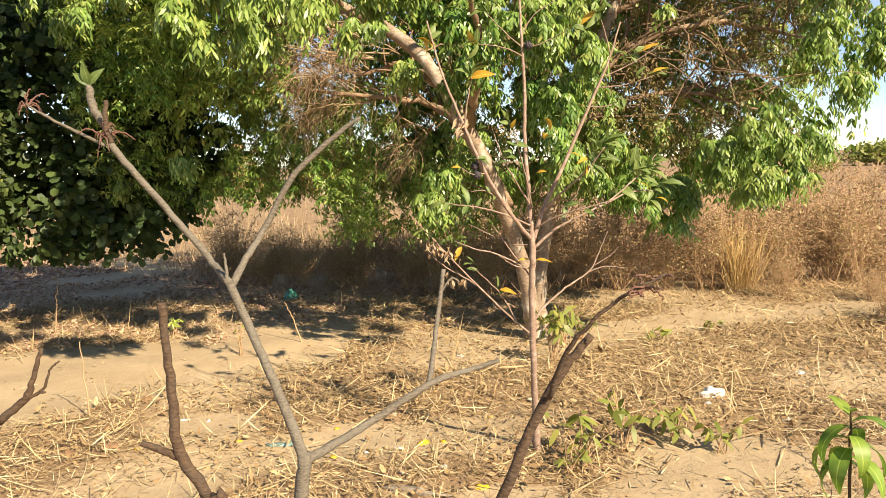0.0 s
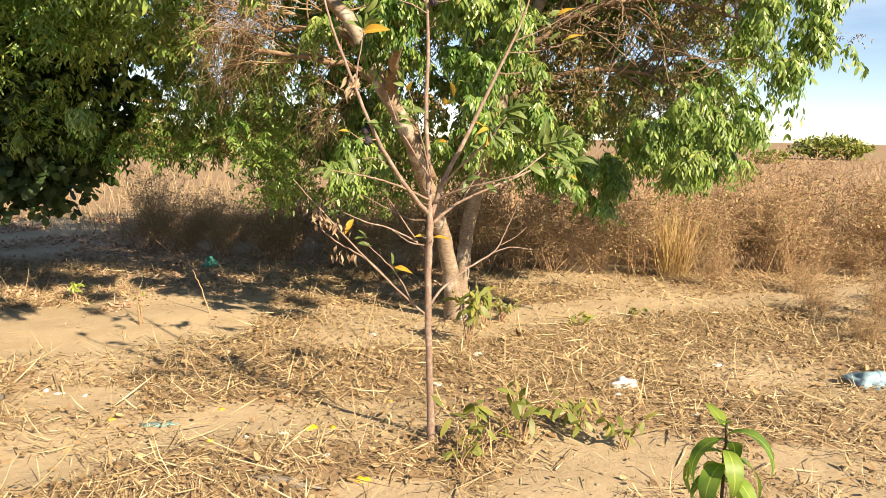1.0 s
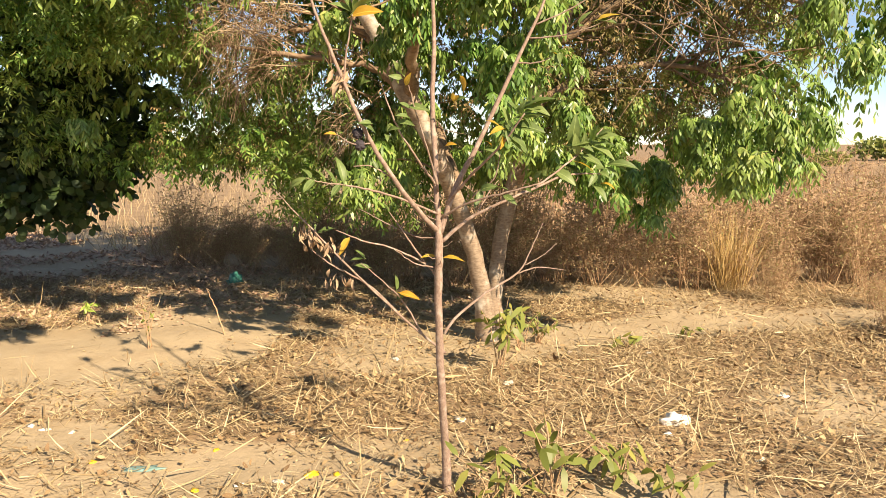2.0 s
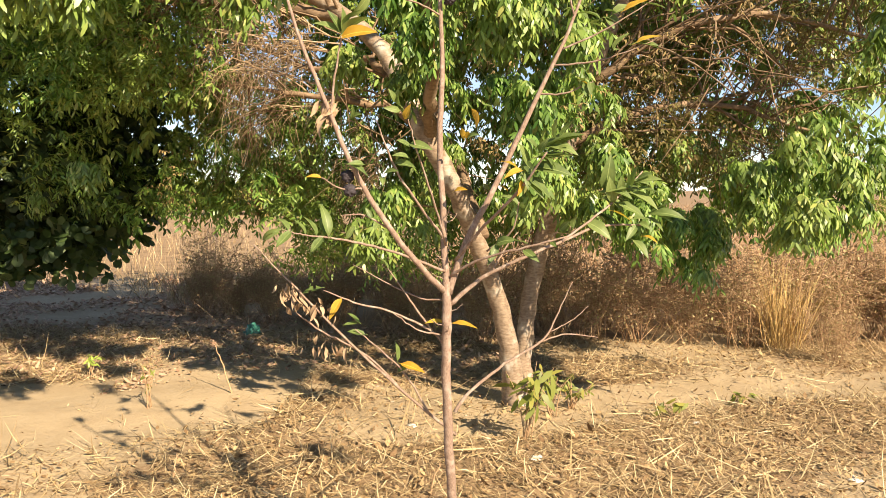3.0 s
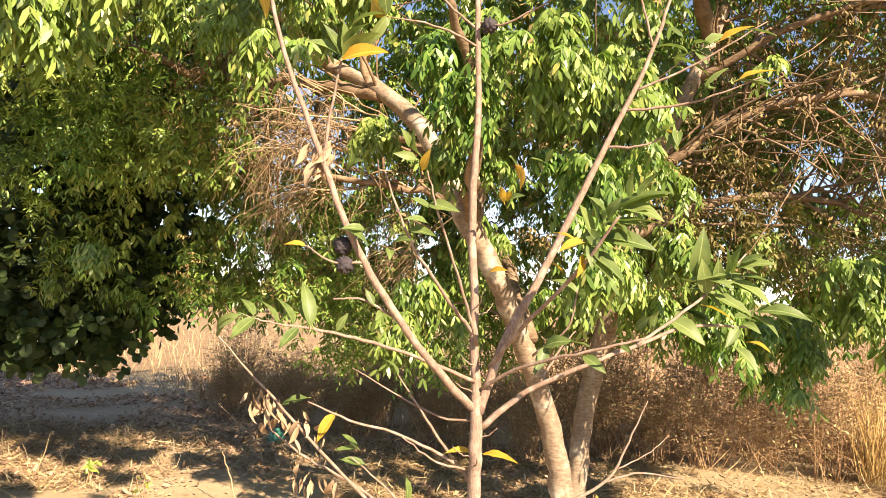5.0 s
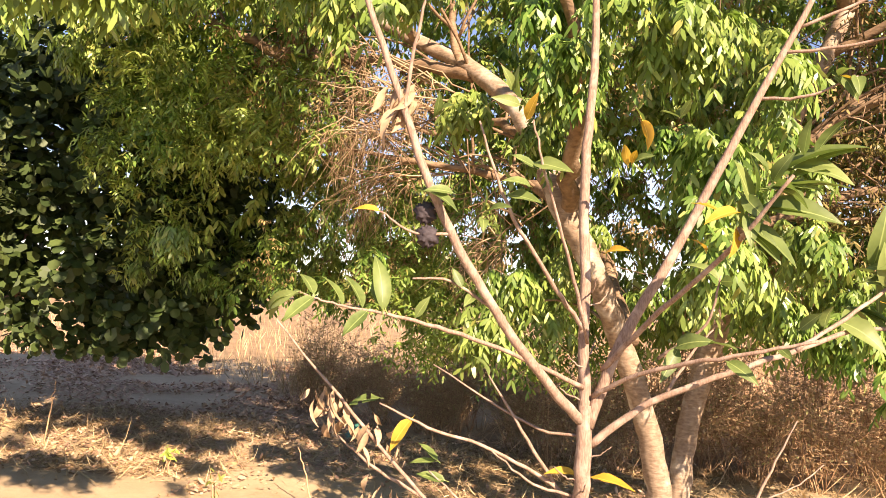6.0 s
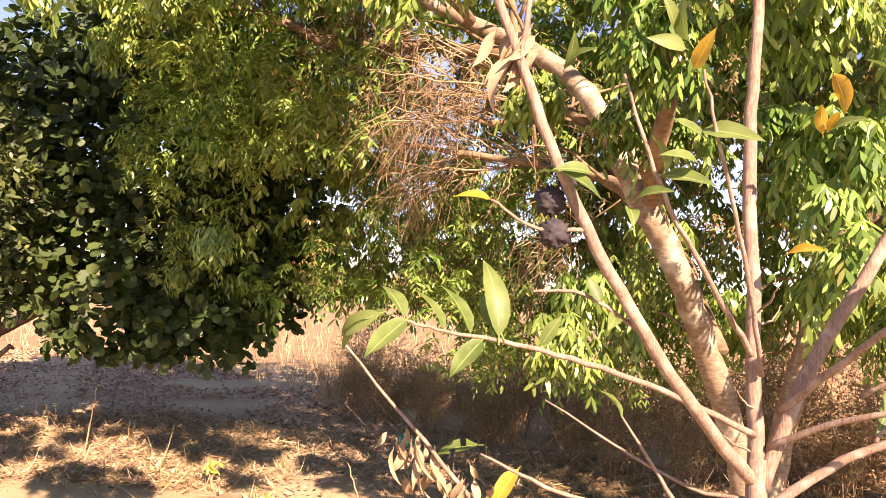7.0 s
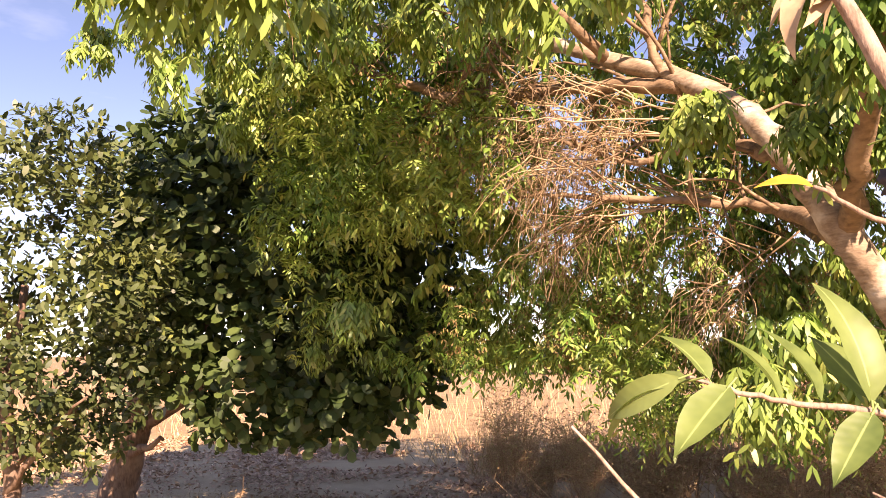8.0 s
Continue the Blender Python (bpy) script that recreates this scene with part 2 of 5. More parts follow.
def curve_points(nodes, steps=5):
    """Catmull-Rom through nodes (x, y, z, radius)."""
    p = np.array(nodes, float)
    if len(p) < 3:
        f = np.linspace(0, 1, steps + 1)[:, None]
        return p[0] * (1 - f) + p[-1] * f
    q = np.vstack([2 * p[0] - p[1], p, 2 * p[-1] - p[-2]])
    res = []
    for i in range(len(p) - 1):
        a, b, c, d = q[i:i + 4]
        for k in range(steps):
            t = k / steps
            res.append(0.5 * (2 * b + (c - a) * t + (2 * a - 5 * b + 4 * c - d) * t * t + (3 * b - 3 * c + d - a) * t ** 3))
    res.append(p[-1])
    res = np.array(res)
    res[:, 3] = np.maximum(res[:, 3], p[:, 3].min() * 0.8)
    return res


class Tubes:
    """Collects tapering tubes into one mesh."""

    def __init__(self):
        self.v, self.f, self.n = [], [], 0

    def add(self, nodes, sides=6, steps=5, wobble=0.0, rng=None, knots=0.0):
        pts = curve_points(nodes, steps)
        if wobble and rng is not None:
            pts[1:-1, :3] += rng.normal(0, wobble, (len(pts) - 2, 3))
        d = np.gradient(pts[:, :3], axis=0)
        d /= np.linalg.norm(d, axis=1)[:, None] + 1e-9
        up = np.array([0.31, 0.2, 0.93]) if abs(d[0][2]) < 0.9 else np.array([1.0, 0.1, 0.0])
        a = np.cross(d, up)
        a /= np.linalg.norm(a, axis=1)[:, None] + 1e-9
        b = np.cross(d, a)
        ang = np.linspace(0, 2 * math.pi, sides, endpoint=False)
        rad = pts[:, 3][:, None] * np.ones(sides)
        if knots and rng is not None:
            rad = rad * (1 + rng.normal(0, knots, rad.shape))
        ring = pts[:, None, :3] + rad[..., None] * (np.cos(ang)[None, :, None] * a[:, None] + np.sin(ang)[None, :, None] * b[:, None])
        m = len(pts)
        self.v.append(ring.reshape(-1, 3))
        o = self.n
        for i in range(m - 1):
            for k in range(sides):
                k2 = (k + 1) % sides
                self.f.append((o + i * sides + k, o + i * sides + k2, o + (i + 1) * sides + k2, o + (i + 1) * sides + k))
        self.f.append(tuple(o + k for k in range(sides))[::-1])
        self.f.append(tuple(o + (m - 1) * sides + k for k in range(sides)))
        self.n += m * sides
        return pts

    def mesh(self, name, smooth=True):
        return mesh_from(name, np.vstack(self.v).tolist(), self.f, None, smooth)


def unit(a):
    return a / (np.linalg.norm(a, axis=-1, keepdims=True) + 1e-9)


def leaf_sheet(name, base, way, face, length, width, bend, belly=0.45):
    """Many small leaves in one mesh: each a bent strip of three faces, pointed at both ends."""
    n = len(base)
    way, face = unit(way), unit(face)
    side = unit(np.cross(way, face))
    face = np.cross(side, way)
    length, width, bend = (np.broadcast_to(np.asarray(v, float), (n,))[:, None] for v in (length, width, bend))
    v = np.empty((n, 6, 3))
    v[:, 0] = base
    for k, (u, w) in enumerate(((belly * 0.75, 0.94), (belly + 0.3, 0.8))):
        mid = base + way * length * u - face * bend * length * u * u
        v[:, 1 + 2 * k] = mid + side * width * w * 0.5
        v[:, 2 + 2 * k] = mid - side * width * w * 0.5
    v[:, 5] = base + way * length - face * bend * length
    o = (np.arange(n) * 6)[:, None]
    loops = np.hstack([o + np.array([[0, 2, 1]]), o + np.array([[1, 2, 4, 3]]), o + np.array([[3, 4, 5]])]).astype(np.int32).ravel()
    me = bpy.data.meshes.new(name)
    me.vertices.add(n * 6)
    me.vertices.foreach_set("co", v.astype(np.float32).ravel())
    me.loops.add(n * 10)
    me.loops.foreach_set("vertex_index", loops)
    me.polygons.add(n * 3)
    starts = (np.arange(n)[:, None] * 10 + np.array([[0, 3, 7]])).astype(np.int32).ravel()
    me.polygons.foreach_set("loop_start", starts)
    me.polygons.foreach_set("use_smooth", np.ones(n * 3, bool))
    me.update(calc_edges=True)
    me.validate()
    return me


def sprays(rng, pos, outward, leaves, pairs, rachis, size, aspect, droop, fan=0.75):
    """Pinnate leaves in hanging bunches at pos: leaflets as base, way, face, length, width."""
    n = len(pos)
    B, W, F, L, Wd = [], [], [], [], []
    for _ in range(leaves):
        r = unit(outward * 0.8 + rng.normal(0, 0.6, (n, 3)) + np.array([0, 0, 0.1]))
        ln = rachis * rng.uniform(0.7, 1.2, (n, 1))
        for k in range(pairs):
            u = (k + 1.0) / pairs
            at = pos + r * ln * u + np.array([0, 0, -1.0]) * ln * droop * u * u
            tang = unit(r + np.array([0, 0, -2.0]) * droop * u)
            sd = unit(np.cross(tang, rng.normal(0, 0.25, (n, 3)) + np.array([0, 0, 1.0])))
            for s in (-1, 1):
                w = unit(tang * 0.55 + sd * s * fan + np.array([0, 0, -1.0]) * droop * 0.95 + rng.normal(0, 0.14, (n, 3)))
                f = unit(np.cross(w, sd * s + 0.001) * -s + np.array([0, 0, 0.6]) + rng.normal(0, 0.3, (n, 3)))
                B.append(at), W.append(w), F.append(f)
                l = size * rng.uniform(0.75, 1.2, n)
                L.append(l), Wd.append(l * aspect * rng.uniform(0.85, 1.15, n))
    return np.vstack(B), np.vstack(W), np.vstack(F), np.concatenate(L), np.concatenate(Wd)


def value_noise(p, scale, seed):
    """A cheap smooth noise in 0..1 for culling clumps."""
    g = np.random.default_rng(seed)
    acc = np.zeros(len(p))
    for k in range(6):
        d = unit(g.normal(0, 1, 3))
        acc += np.sin(p @ d * scale * g.uniform(0.7, 1.6) + g.uniform(0, 6.28))
    return 0.5 + acc / 7.0


# ---------------------------------------------------------------- ground
def ground_height(x, y):
    x, y = np.asarray(x, float), np.asarray(y, float)
    h = 0.018 * np.sin(x * 1.7 + 0.6 * np.sin(y * 1.1)) * np.sin(y * 1.3 + 1) + 0.010 * np.sin(x * 4.1 + y * 2.3) + 0.008 * np.sin(y * 5.3 - x * 3.1)
    near = np.exp(-((x / 16) ** 2 + ((y - 5) / 16) ** 2))
    far = np.clip((np.hypot(x, y - 5) - 18) / 200, 0, 1)
    return h * near + far * 0.5 * np.sin(x * 0.02 + 1) * np.sin(y * 0.017)


def axis_lines(near0, near1, step, far):
    mid = np.arange(near0, near1 + step / 2, step)
    grow, s = [], step
    v = 0.0
    while v < far:
        s *= 1.22
        v += s
        grow.append(v)
    g = np.array(grow)
    return np.concatenate([near0 - g[::-1], mid, near1 + g])


gx, gy = axis_lines(-6, 6, 0.06, 1500), axis_lines(-1.5, 11, 0.06, 1500)
GX, GY = np.meshgrid(gx, gy)
GZ = ground_height(GX, GY)
ny, nx = GX.shape
idx = np.arange(nx * ny).reshape(ny, nx)
quads = np.stack([idx[:-1, :-1], idx[:-1, 1:], idx[1:, 1:], idx[1:, :-1]], -1).reshape(-1, 4)
ground = part("ground", mesh_from("ground", np.stack([GX, GY, GZ], -1).reshape(-1, 3).tolist(), quads.tolist(), None, True), GROUND)
tagged(ground, "sandy tan earth with scattered straw and dry leaves", "ground", kind="structure")


def on_ground(x, y, lift=0.0):
    return (x, y, float(ground_height(x, y)) + lift)


TRACK = [(-6.0, 4.3), (-3.2, 5.45), (-2.0, 6.0), (-1.0, 6.75), (0.0, 6.8), (1.5, 6.82), (3.2, 7.22), (5.5, 8.2), (9, 9.5)]


def track_distance(x, y):
    best = np.full(len(x), 99.0)
    for (x0, y0), (x1, y1) in zip(TRACK, TRACK[1:]):
        dx, dy = x1 - x0, y1 - y0
        t = np.clip(((x - x0) * dx + (y - y0) * dy) / (dx * dx + dy * dy), 0, 1)
        best = np.minimum(best, np.hypot(x - x0 - t * dx, y - y0 - t * dy))
    return best


def litter_chance(x, y):
    """Chance that straw or a leaf lies here: little on the bare track and on the sandy patches."""
    d = track_distance(x, y)
    left = x < -0.9
    keep = np.where(left, np.clip((d - np.where(x < -2.3, 0.85, 0.5)) / 0.35, 0.02, 1), np.clip((d - np.where(x < 0.8, 0.0, 0.13)) / 0.25, np.where(x < 0.8, 0.5, 0.22), 1))
    spur = np.hypot((x + 1.92) / 0.3, (y - 7.0) / 0.85)                   # the sand runs up between the trees
    keep *= np.clip((spur - 0.6) / 0.6, 0.12, 1)
    for cx, cy, r in ((1.45, 3.75, 0.6), (1.05, 3.3, 0.4), (-0.55, 4.15, 0.42), (-1.5, 4.5, 0.4), (0.35, 3.3, 0.35), (2.3, 3.7, 0.3), (-1.3, 3.5, 0.3)):
        keep *= np.clip((np.hypot(x - cx, (y - cy) * 1.3) / r - 0.45) / 0.7, 0.08, 1)
    keep *= np.clip(value_noise(np.stack([x, y, 0 * x], -1), 2.6, 5) * 1.8 - 0.1, 0.3, 1)
    return keep


def litter_keep(rng, x, y):
    """The litter thins out towards the edges of the plot."""
    fade = np.clip((6.4 - np.abs(x - 0.4)) / 1.6, 0, 1) * np.clip((y - 0.4) / 2.0, 0, 1)
    return rng.uniform(0, 1, len(x)) < litter_chance(x, y) * fade


share = 1 - np.clip(litter_chance(GX.ravel(), GY.ravel()), 0, 1)
share = np.maximum(share, 0.75 * np.clip((-0.6 - GX.ravel()) / 0.8, 0, 1) * np.clip((GY.ravel() - 6.6) / 0.8, 0, 1))      # dusty ground under the trees, its tone raised to lighten the shade there
share *= np.clip((14.5 - GY.ravel()) / 2.0, 0, 1) * np.clip((11.5 - np.abs(GX.ravel())) / 2.5, 0, 1) * np.clip((GY.ravel() + 3) / 2, 0, 1)
ground.data.attributes.new("bare", "FLOAT", "POINT").data.foreach_set("value", share.astype(np.float32))


# ---------------------------------------------------------------- the large tree
def tree_crown_points(rng, n, centre, radii, inner):
    d = unit(rng.normal(0, 1, (n, 3)))
    r = rng.uniform(inner ** 2, 1, n) ** 0.5
    lump = 0.86 + 0.26 * value_noise(d * 3.2, 2.4, 11)
    return np.array(centre) + d * (r * lump)[:, None] * np.array(radii), d


def sunlit_gap(rng, p, target, radius, share, start=-0.1):
    """Which points stand between a sunlit place and the sun; some stay, for dappled light."""
    d = p - np.array(target)
    s = np.array(sun_dir)
    along = d @ s
    off = np.linalg.norm(d - along[:, None] * s, axis=1)
    return (along > start) & (off < radius) & (rng.uniform(0, 1, len(p)) < share)


def big_tree():
    rng = np.random.default_rng(4)
    tree = thing("shade_tree", (0.76, 6.6, 0.0), "large spreading shade tree with twin pale trunks and drooping green leaves", "tree")
    inv = np.array([0.76, 6.6, 0.0])

    def rel(nodes):
        return [(x - inv[0], y - inv[1], z - inv[2], r) for x, y, z, r in nodes]

    stem_a = Tubes()
    stem_a.add(rel([(0.76, 6.62, -0.06, 0.12), (0.73, 6.56, 0.15, 0.082), (0.69, 6.5, 0.42, 0.067), (0.615, 6.41, 0.75, 0.061), (0.465, 6.2, 1.2, 0.058), (0.325, 5.98, 1.55, 0.057), (0.19, 5.87, 1.8, 0.06),
                    (0.04, 5.98, 2.1, 0.058), (-0.13, 6.15, 2.38, 0.052), (-0.46, 6.4, 2.68, 0.05), (-0.8, 6.5, 2.86, 0.043), (-1.2, 6.6, 3.08, 0.038), (-1.9, 6.9, 3.35, 0.045), (-2.8, 7.0, 3.7, 0.025)]), 12, 6, 0.004, rng, 0.04)
    part("trunk", stem_a.mesh("trunk"), BARK, tree, "pale grey-brown trunk with ringed bark")
    stem_b = Tubes()
    stem_b.add(rel([(0.83, 6.68, -0.06, 0.10), (0.80, 6.67, 0.2, 0.068), (0.81, 6.67, 0.5, 0.058), (0.88, 6.68, 0.95, 0.06), (0.97, 6.64, 1.3, 0.06), (1.07, 6.5, 1.8, 0.05), (1.25, 6.4, 2.35, 0.045), (1.5, 6.4, 2.95, 0.042), (1.75, 6.5, 3.7, 0.036), (1.9, 6.8, 4.6, 0.03)]), 12, 6, 0.004, rng, 0.04)
    part("trunk", stem_b.mesh("trunk"), BARK, tree)
    stub = Tubes()
    stub.add(rel([(0.19, 5.88, 1.72, 0.05), (0.222, 5.89, 1.85, 0.038), (0.238, 5.9, 1.97, 0.034), (0.245, 5.91, 2.1, 0.031)]), 9, 5, 0.003, rng, 0.05)
    part("sawn_stub", stub.mesh("sawn_stub"), BARK, tree)
    limbs = [
        [(-0.42, 6.38, 2.62, 0.042), (-0.7, 6.45, 2.70, 0.038), (-1.1, 6.5, 2.76, 0.034), (-1.7, 6.4, 2.8, 0.032), (-2.4, 6.2, 3.1, 0.018)],
        [(0.02, 6.05, 2.12, 0.04), (-0.31, 6.5, 2.39, 0.024), (-0.68, 6.53, 2.32, 0.019), (-1.07, 6.51, 2.48, 0.012), (-1.4, 6.52, 2.56, 0.006)],
        [(0.19, 5.9, 1.8, 0.05), (0.0, 6.4, 1.98, 0.034), (-0.21, 6.65, 2.08, 0.023), (-0.8, 6.55, 2.15, 0.018), (-1.19, 6.55, 2.21, 0.010), (-1.5, 6.6, 2.2, 0.005)],
        [(1.4, 6.4, 2.7, 0.026), (1.9, 6.2, 2.95, 0.02), (2.5, 6.0, 3.05, 0.016), (3.2, 5.8, 2.9, 0.012)],
        [(1.2, 6.42, 2.2, 0.034), (1.7, 6.3, 2.5, 0.025), (2.3, 6.3, 2.6, 0.018), (3.1, 6.5, 2.45, 0.010)],
        [(1.05, 6.5, 1.8, 0.034), (1.5, 6.6, 2.0, 0.026), (2.1, 6.8, 2.1, 0.02), (2.9, 7.2, 1.95, 0.010)],
        [(0.2, 5.9, 1.8, 0.045), (0.25, 5.5, 2.0, 0.036), (0.3, 5.1, 2.3, 0.028), (0.2, 4.7, 2.6, 0.014)],
        [(1.5, 6.4, 2.95, 0.05), (1.3, 5.9, 3.3, 0.036), (1.2, 5.3, 3.5, 0.022)],
        # unseen limb, added to carry the shade-casting leaves overhead
        [(1.25, 5.6, 3.4, 0.034), (1.0, 4.6, 3.75, 0.03), (0.6, 3.6, 3.9, 0.024), (0.2, 2.8, 3.85, 0.016), (-0.1, 2.3, 3.7, 0.008)],
        [(-0.8, 6.5, 2.86, 0.03), (-1.0, 5.8, 3.05, 0.022), (-1.1, 4.9, 3.0, 0.015), (-1.0, 4.0, 2.62, 0.007)],
        [(-0.5, 6.4, 2.68, 0.026), (-0.6, 6.4, 3.1, 0.02), (-0.6, 6.4, 3.7, 0.015), (-0.8, 6.6, 4.2, 0.008)],
        [(0.93, 6.66, 1.2, 0.05), (1.1, 7.3, 1.8, 0.04), (1.4, 8.1, 2.4, 0.03), (1.6, 9.0, 2.8, 0.015)],
        [(0.52, 6.2, 1.2, 0.04), (0.3, 6.9, 1.7, 0.034), (-0.1, 7.8, 2.2, 0.026), (-0.6, 8.8, 2.6, 0.014)],
    ]
    for nodes in limbs:
        tb = Tubes()
        tb.add(rel(nodes), 8, 6, 0.008, rng, 0.04)
        part("limb", tb.mesh("limb"), LIMB_BARK, tree)
    # bunches of leaflets
    P, D = tree_crown_points(rng, 28000, (0.1, 7.25, 2.75), (4.35, 3.0, 2.75), 0.45)
    x, y, z = P.T
    under = 1.15 + 0.35 * value_noise(np.stack([x, y, 0 * x], -1), 3.0, 3)
    keep = z > under
    keep &= (value_noise(P, 3.3, 21) > 0.42) & (value_noise(P, 9.0, 22) > 0.47)
    edge = 2.85 + 0.8 * np.clip((z - 1.95) / 0.25, 0, 1) + 0.2 * np.clip((z - 2.3) / 0.5, 0, 1)
    keep &= x < edge * (y - 0.2) / 5.8 + 0.08 * np.sin(z * 9 + y * 5)
    roof = 1.45 + (y - 2.76) * np.where(x < -0.8, 0.49, 0.43) + 0.15 * np.sin(x * 5 + y * 3)
    keep &= ~((x > -1.9) & (x < 0.05) & (y < 7.5) & (z < np.minimum(roof, 3.2)))                          # open bay with the bare twigs
    keep &= ~((x <= -1.6) & (y < 6.7) & (z < np.minimum(roof, 2.85)))                                      # hollow under the overhang
    keep &= ~((x > 1.15) & (x < 0.65 + 0.41 * (y - 1.0)) & (y < 7.4) & (z > 1.7) & (z < 3.15) & (rng.uniform(0, 1, len(x)) < 0.94))  # bare limbs inside
    keep &= ~((x > -0.35) & (x < 0.62) & (y < 6.3) & (z < 2.0))                                            # round the leaning trunk
    keep &= ~((x > 1.5) & (y > 5.9) & (y < 7.6) & (z > 1.7) & (z < 3.3) & (rng.uniform(0, 1, len(x)) < 0.72))   # open, half-withered inside
    keep &= (y > 4.5) & (z < np.where(x < -0.5, 3.9, 4.4))
    keep &= ~((x < -3.1) & (y < 7.6) & (z < 3.1))
    keep &= ~((np.abs(x - 0.8) < 0.5) & (y < 6.9) & (z < 1.35))
    keep &= ~sunlit_gap(rng, P, (-0.75, 6.65, 2.3), 0.78, 0.92)
    keep &= ~sunlit_gap(rng, P, (0.55, 6.3, 1.1), 0.36, 0.9)
    keep &= ~sunlit_gap(rng, P, (0.78, 6.55, 0.55), 0.4, 0.9)
    keep &= ~sunlit_gap(rng, P, (0.1, 6.0, 1.95), 0.4, 0.9)
    P, D = P[keep], D[keep]
    order = rng.permutation(len(P))[:3500]
    P, D = P[order], D[order]
    # hanging skirts on the sunny side
    def skirt(n, c, r):
        q = unit(rng.normal(0, 1, (n, 3))) * rng.uniform(0.2, 1, (n, 1)) ** 0.5 * np.array(r) + np.array(c)
        return q, unit(rng.normal(0, 0.5, (n, 3)) + np.array([0.3, -0.8, 0]))
    extra = [skirt(125, (2.28, 5.55, 1.53), (0.58, 0.35, 0.32)), skirt(28, (1.75, 5.4, 1.72), (0.35, 0.35, 0.25)), skirt(75, (2.95, 5.65, 2.3), (0.42, 0.35, 0.5)),
             skirt(26, (-0.08, 5.65, 1.32), (0.28, 0.3, 0.24)), skirt(64, (1.0, 5.7, 1.8), (0.3, 0.35, 0.5)), skirt(60, (1.25, 5.9, 1.35), (0.4, 0.3, 0.3)),
             skirt(100, (0.45, 5.1, 2.45), (0.42, 0.4, 0.35)), skirt(70, (-0.4, 4.9, 2.72), (0.5, 0.35, 0.22)), skirt(36, (-1.65, 5.65, 2.95), (0.65, 0.35, 0.3)), skirt(40, (-3.5, 5.8, 3.42), (0.7, 0.4, 0.25)), skirt(10, (-2.05, 6.1, 1.62), (0.16, 0.14, 0.22)), skirt(70, (0.8, 5.1, 2.3), (0.4, 0.3, 0.5)), skirt(50, (-2.85, 6.5, 2.75), (0.65, 0.4, 0.45)), skirt(110, (-0.95, 3.95, 2.45), (0.5, 0.28, 0.3))]
    def fill(n, lo, hi, seed, scale=3.6, level=0.36):
        q = rng.uniform(lo, hi, (n, 3))
        q = q[value_noise(q, scale, seed) > level]
        return q, unit(rng.normal(0, 0.6, q.shape) + np.array([0.1, -0.6, -0.1]))
    # seeds 83 and 74: unseen canopy added to shade the left ground and the inside
    extra += [fill(420, (-3.5, 6.95, 1.35), (-1.35, 8.5, 3.1), 71, 4.5, 0.45), fill(190, (-1.35, 7.5, 1.3), (-0.3, 8.8, 2.2), 73, 5.0, 0.45), fill(480, (-3.0, 5.0, 3.15), (0.2, 7.2, 4.3), 72, 3.0, 0.30), fill(460, (1.9, 4.7, 3.15), (3.7, 6.4, 4.2), 74, 3.0, 0.3), fill(300, (1.2, 6.2, 1.15), (3.0, 7.4, 1.9), 75, 5.0, 0.36), fill(60, (1.2, 5.9, 1.2), (2.0, 6.4, 1.5), 76, 5.0, 0.30), fill(430, (1.3, 7.2, 1.5), (4.0, 8.6, 3.4), 84, 4.0, 0.36), fill(560, (-1.6, 2.7, 3.2), (0.85, 4.9, 3.75), 83, 2.6, 0.22), fill(330, (-3.7, 5.6, 3.2), (-0.9, 6.7, 4.2), 79, 3.0, 0.25)]
    P2 = np.vstack([P] + [e[0] for e in extra])
    D2 = np.vstack([D] + [e[1] for e in extra])
    free = ~(sunlit_gap(rng, P2, (-0.75, 6.6, 2.3), 0.72, 0.9) | sunlit_gap(rng, P2, (0.6, 6.35, 0.95), 0.3, 0.85) | sunlit_gap(rng, P2, (0.78, 6.55, 0.5), 0.3, 0.85) | sunlit_gap(rng, P2, (0.1, 6.0, 1.95), 0.3, 0.8))
    free &= ~(sunlit_gap(rng, P2, (-0.97, 3.95, 2.35), 0.66, 0.96, 0.5) | sunlit_gap(rng, P2, (-0.5, 5.0, 2.7), 0.4, 0.85, 0.5) | sunlit_gap(rng, P2, (0.5, 5.2, 2.35), 0.45, 0.85, 0.6))
    veil = [skirt(20, (0.52, 5.62, 1.45), (0.2, 0.14, 0.22)), skirt(26, (-0.12, 5.5, 2.3), (0.28, 0.14, 0.22)), skirt(16, (0.22, 5.55, 2.12), (0.18, 0.12, 0.2)), fill(190, (0.98, 5.75, 0.98), (2.0, 6.6, 1.65), 90, 4.5, 0.38), skirt(24, (1.15, 5.6, 1.55), (0.3, 0.15, 0.3))]
    V, VD = np.vstack([v[0] for v in veil]), np.vstack([v[1] for v in veil])
    lit = ~(sunlit_gap(rng, V, (0.70, 6.5, 0.45), 0.42, 0.92) | sunlit_gap(rng, V, (0.82, 6.6, 0.6), 0.4, 0.9) | sunlit_gap(rng, V, (0.4, 6.05, 1.35), 0.3, 0.75))
    P2, D2 = np.vstack([P2[free], V[lit]]), np.vstack([D2[free], VD[lit]])
    # gathered into bunches at the twig ends, with dark gaps between
    ends = P2[rng.permutation(len(P2))[:len(P2) // 8]]
    nearest = np.concatenate([np.argmin(((q[:, None] - ends[None]) ** 2).sum(-1), 1) for q in np.array_split(P2, 20)])
    away = P2 - ends[nearest]
    far_off = np.linalg.norm(away, axis=1)[:, None]
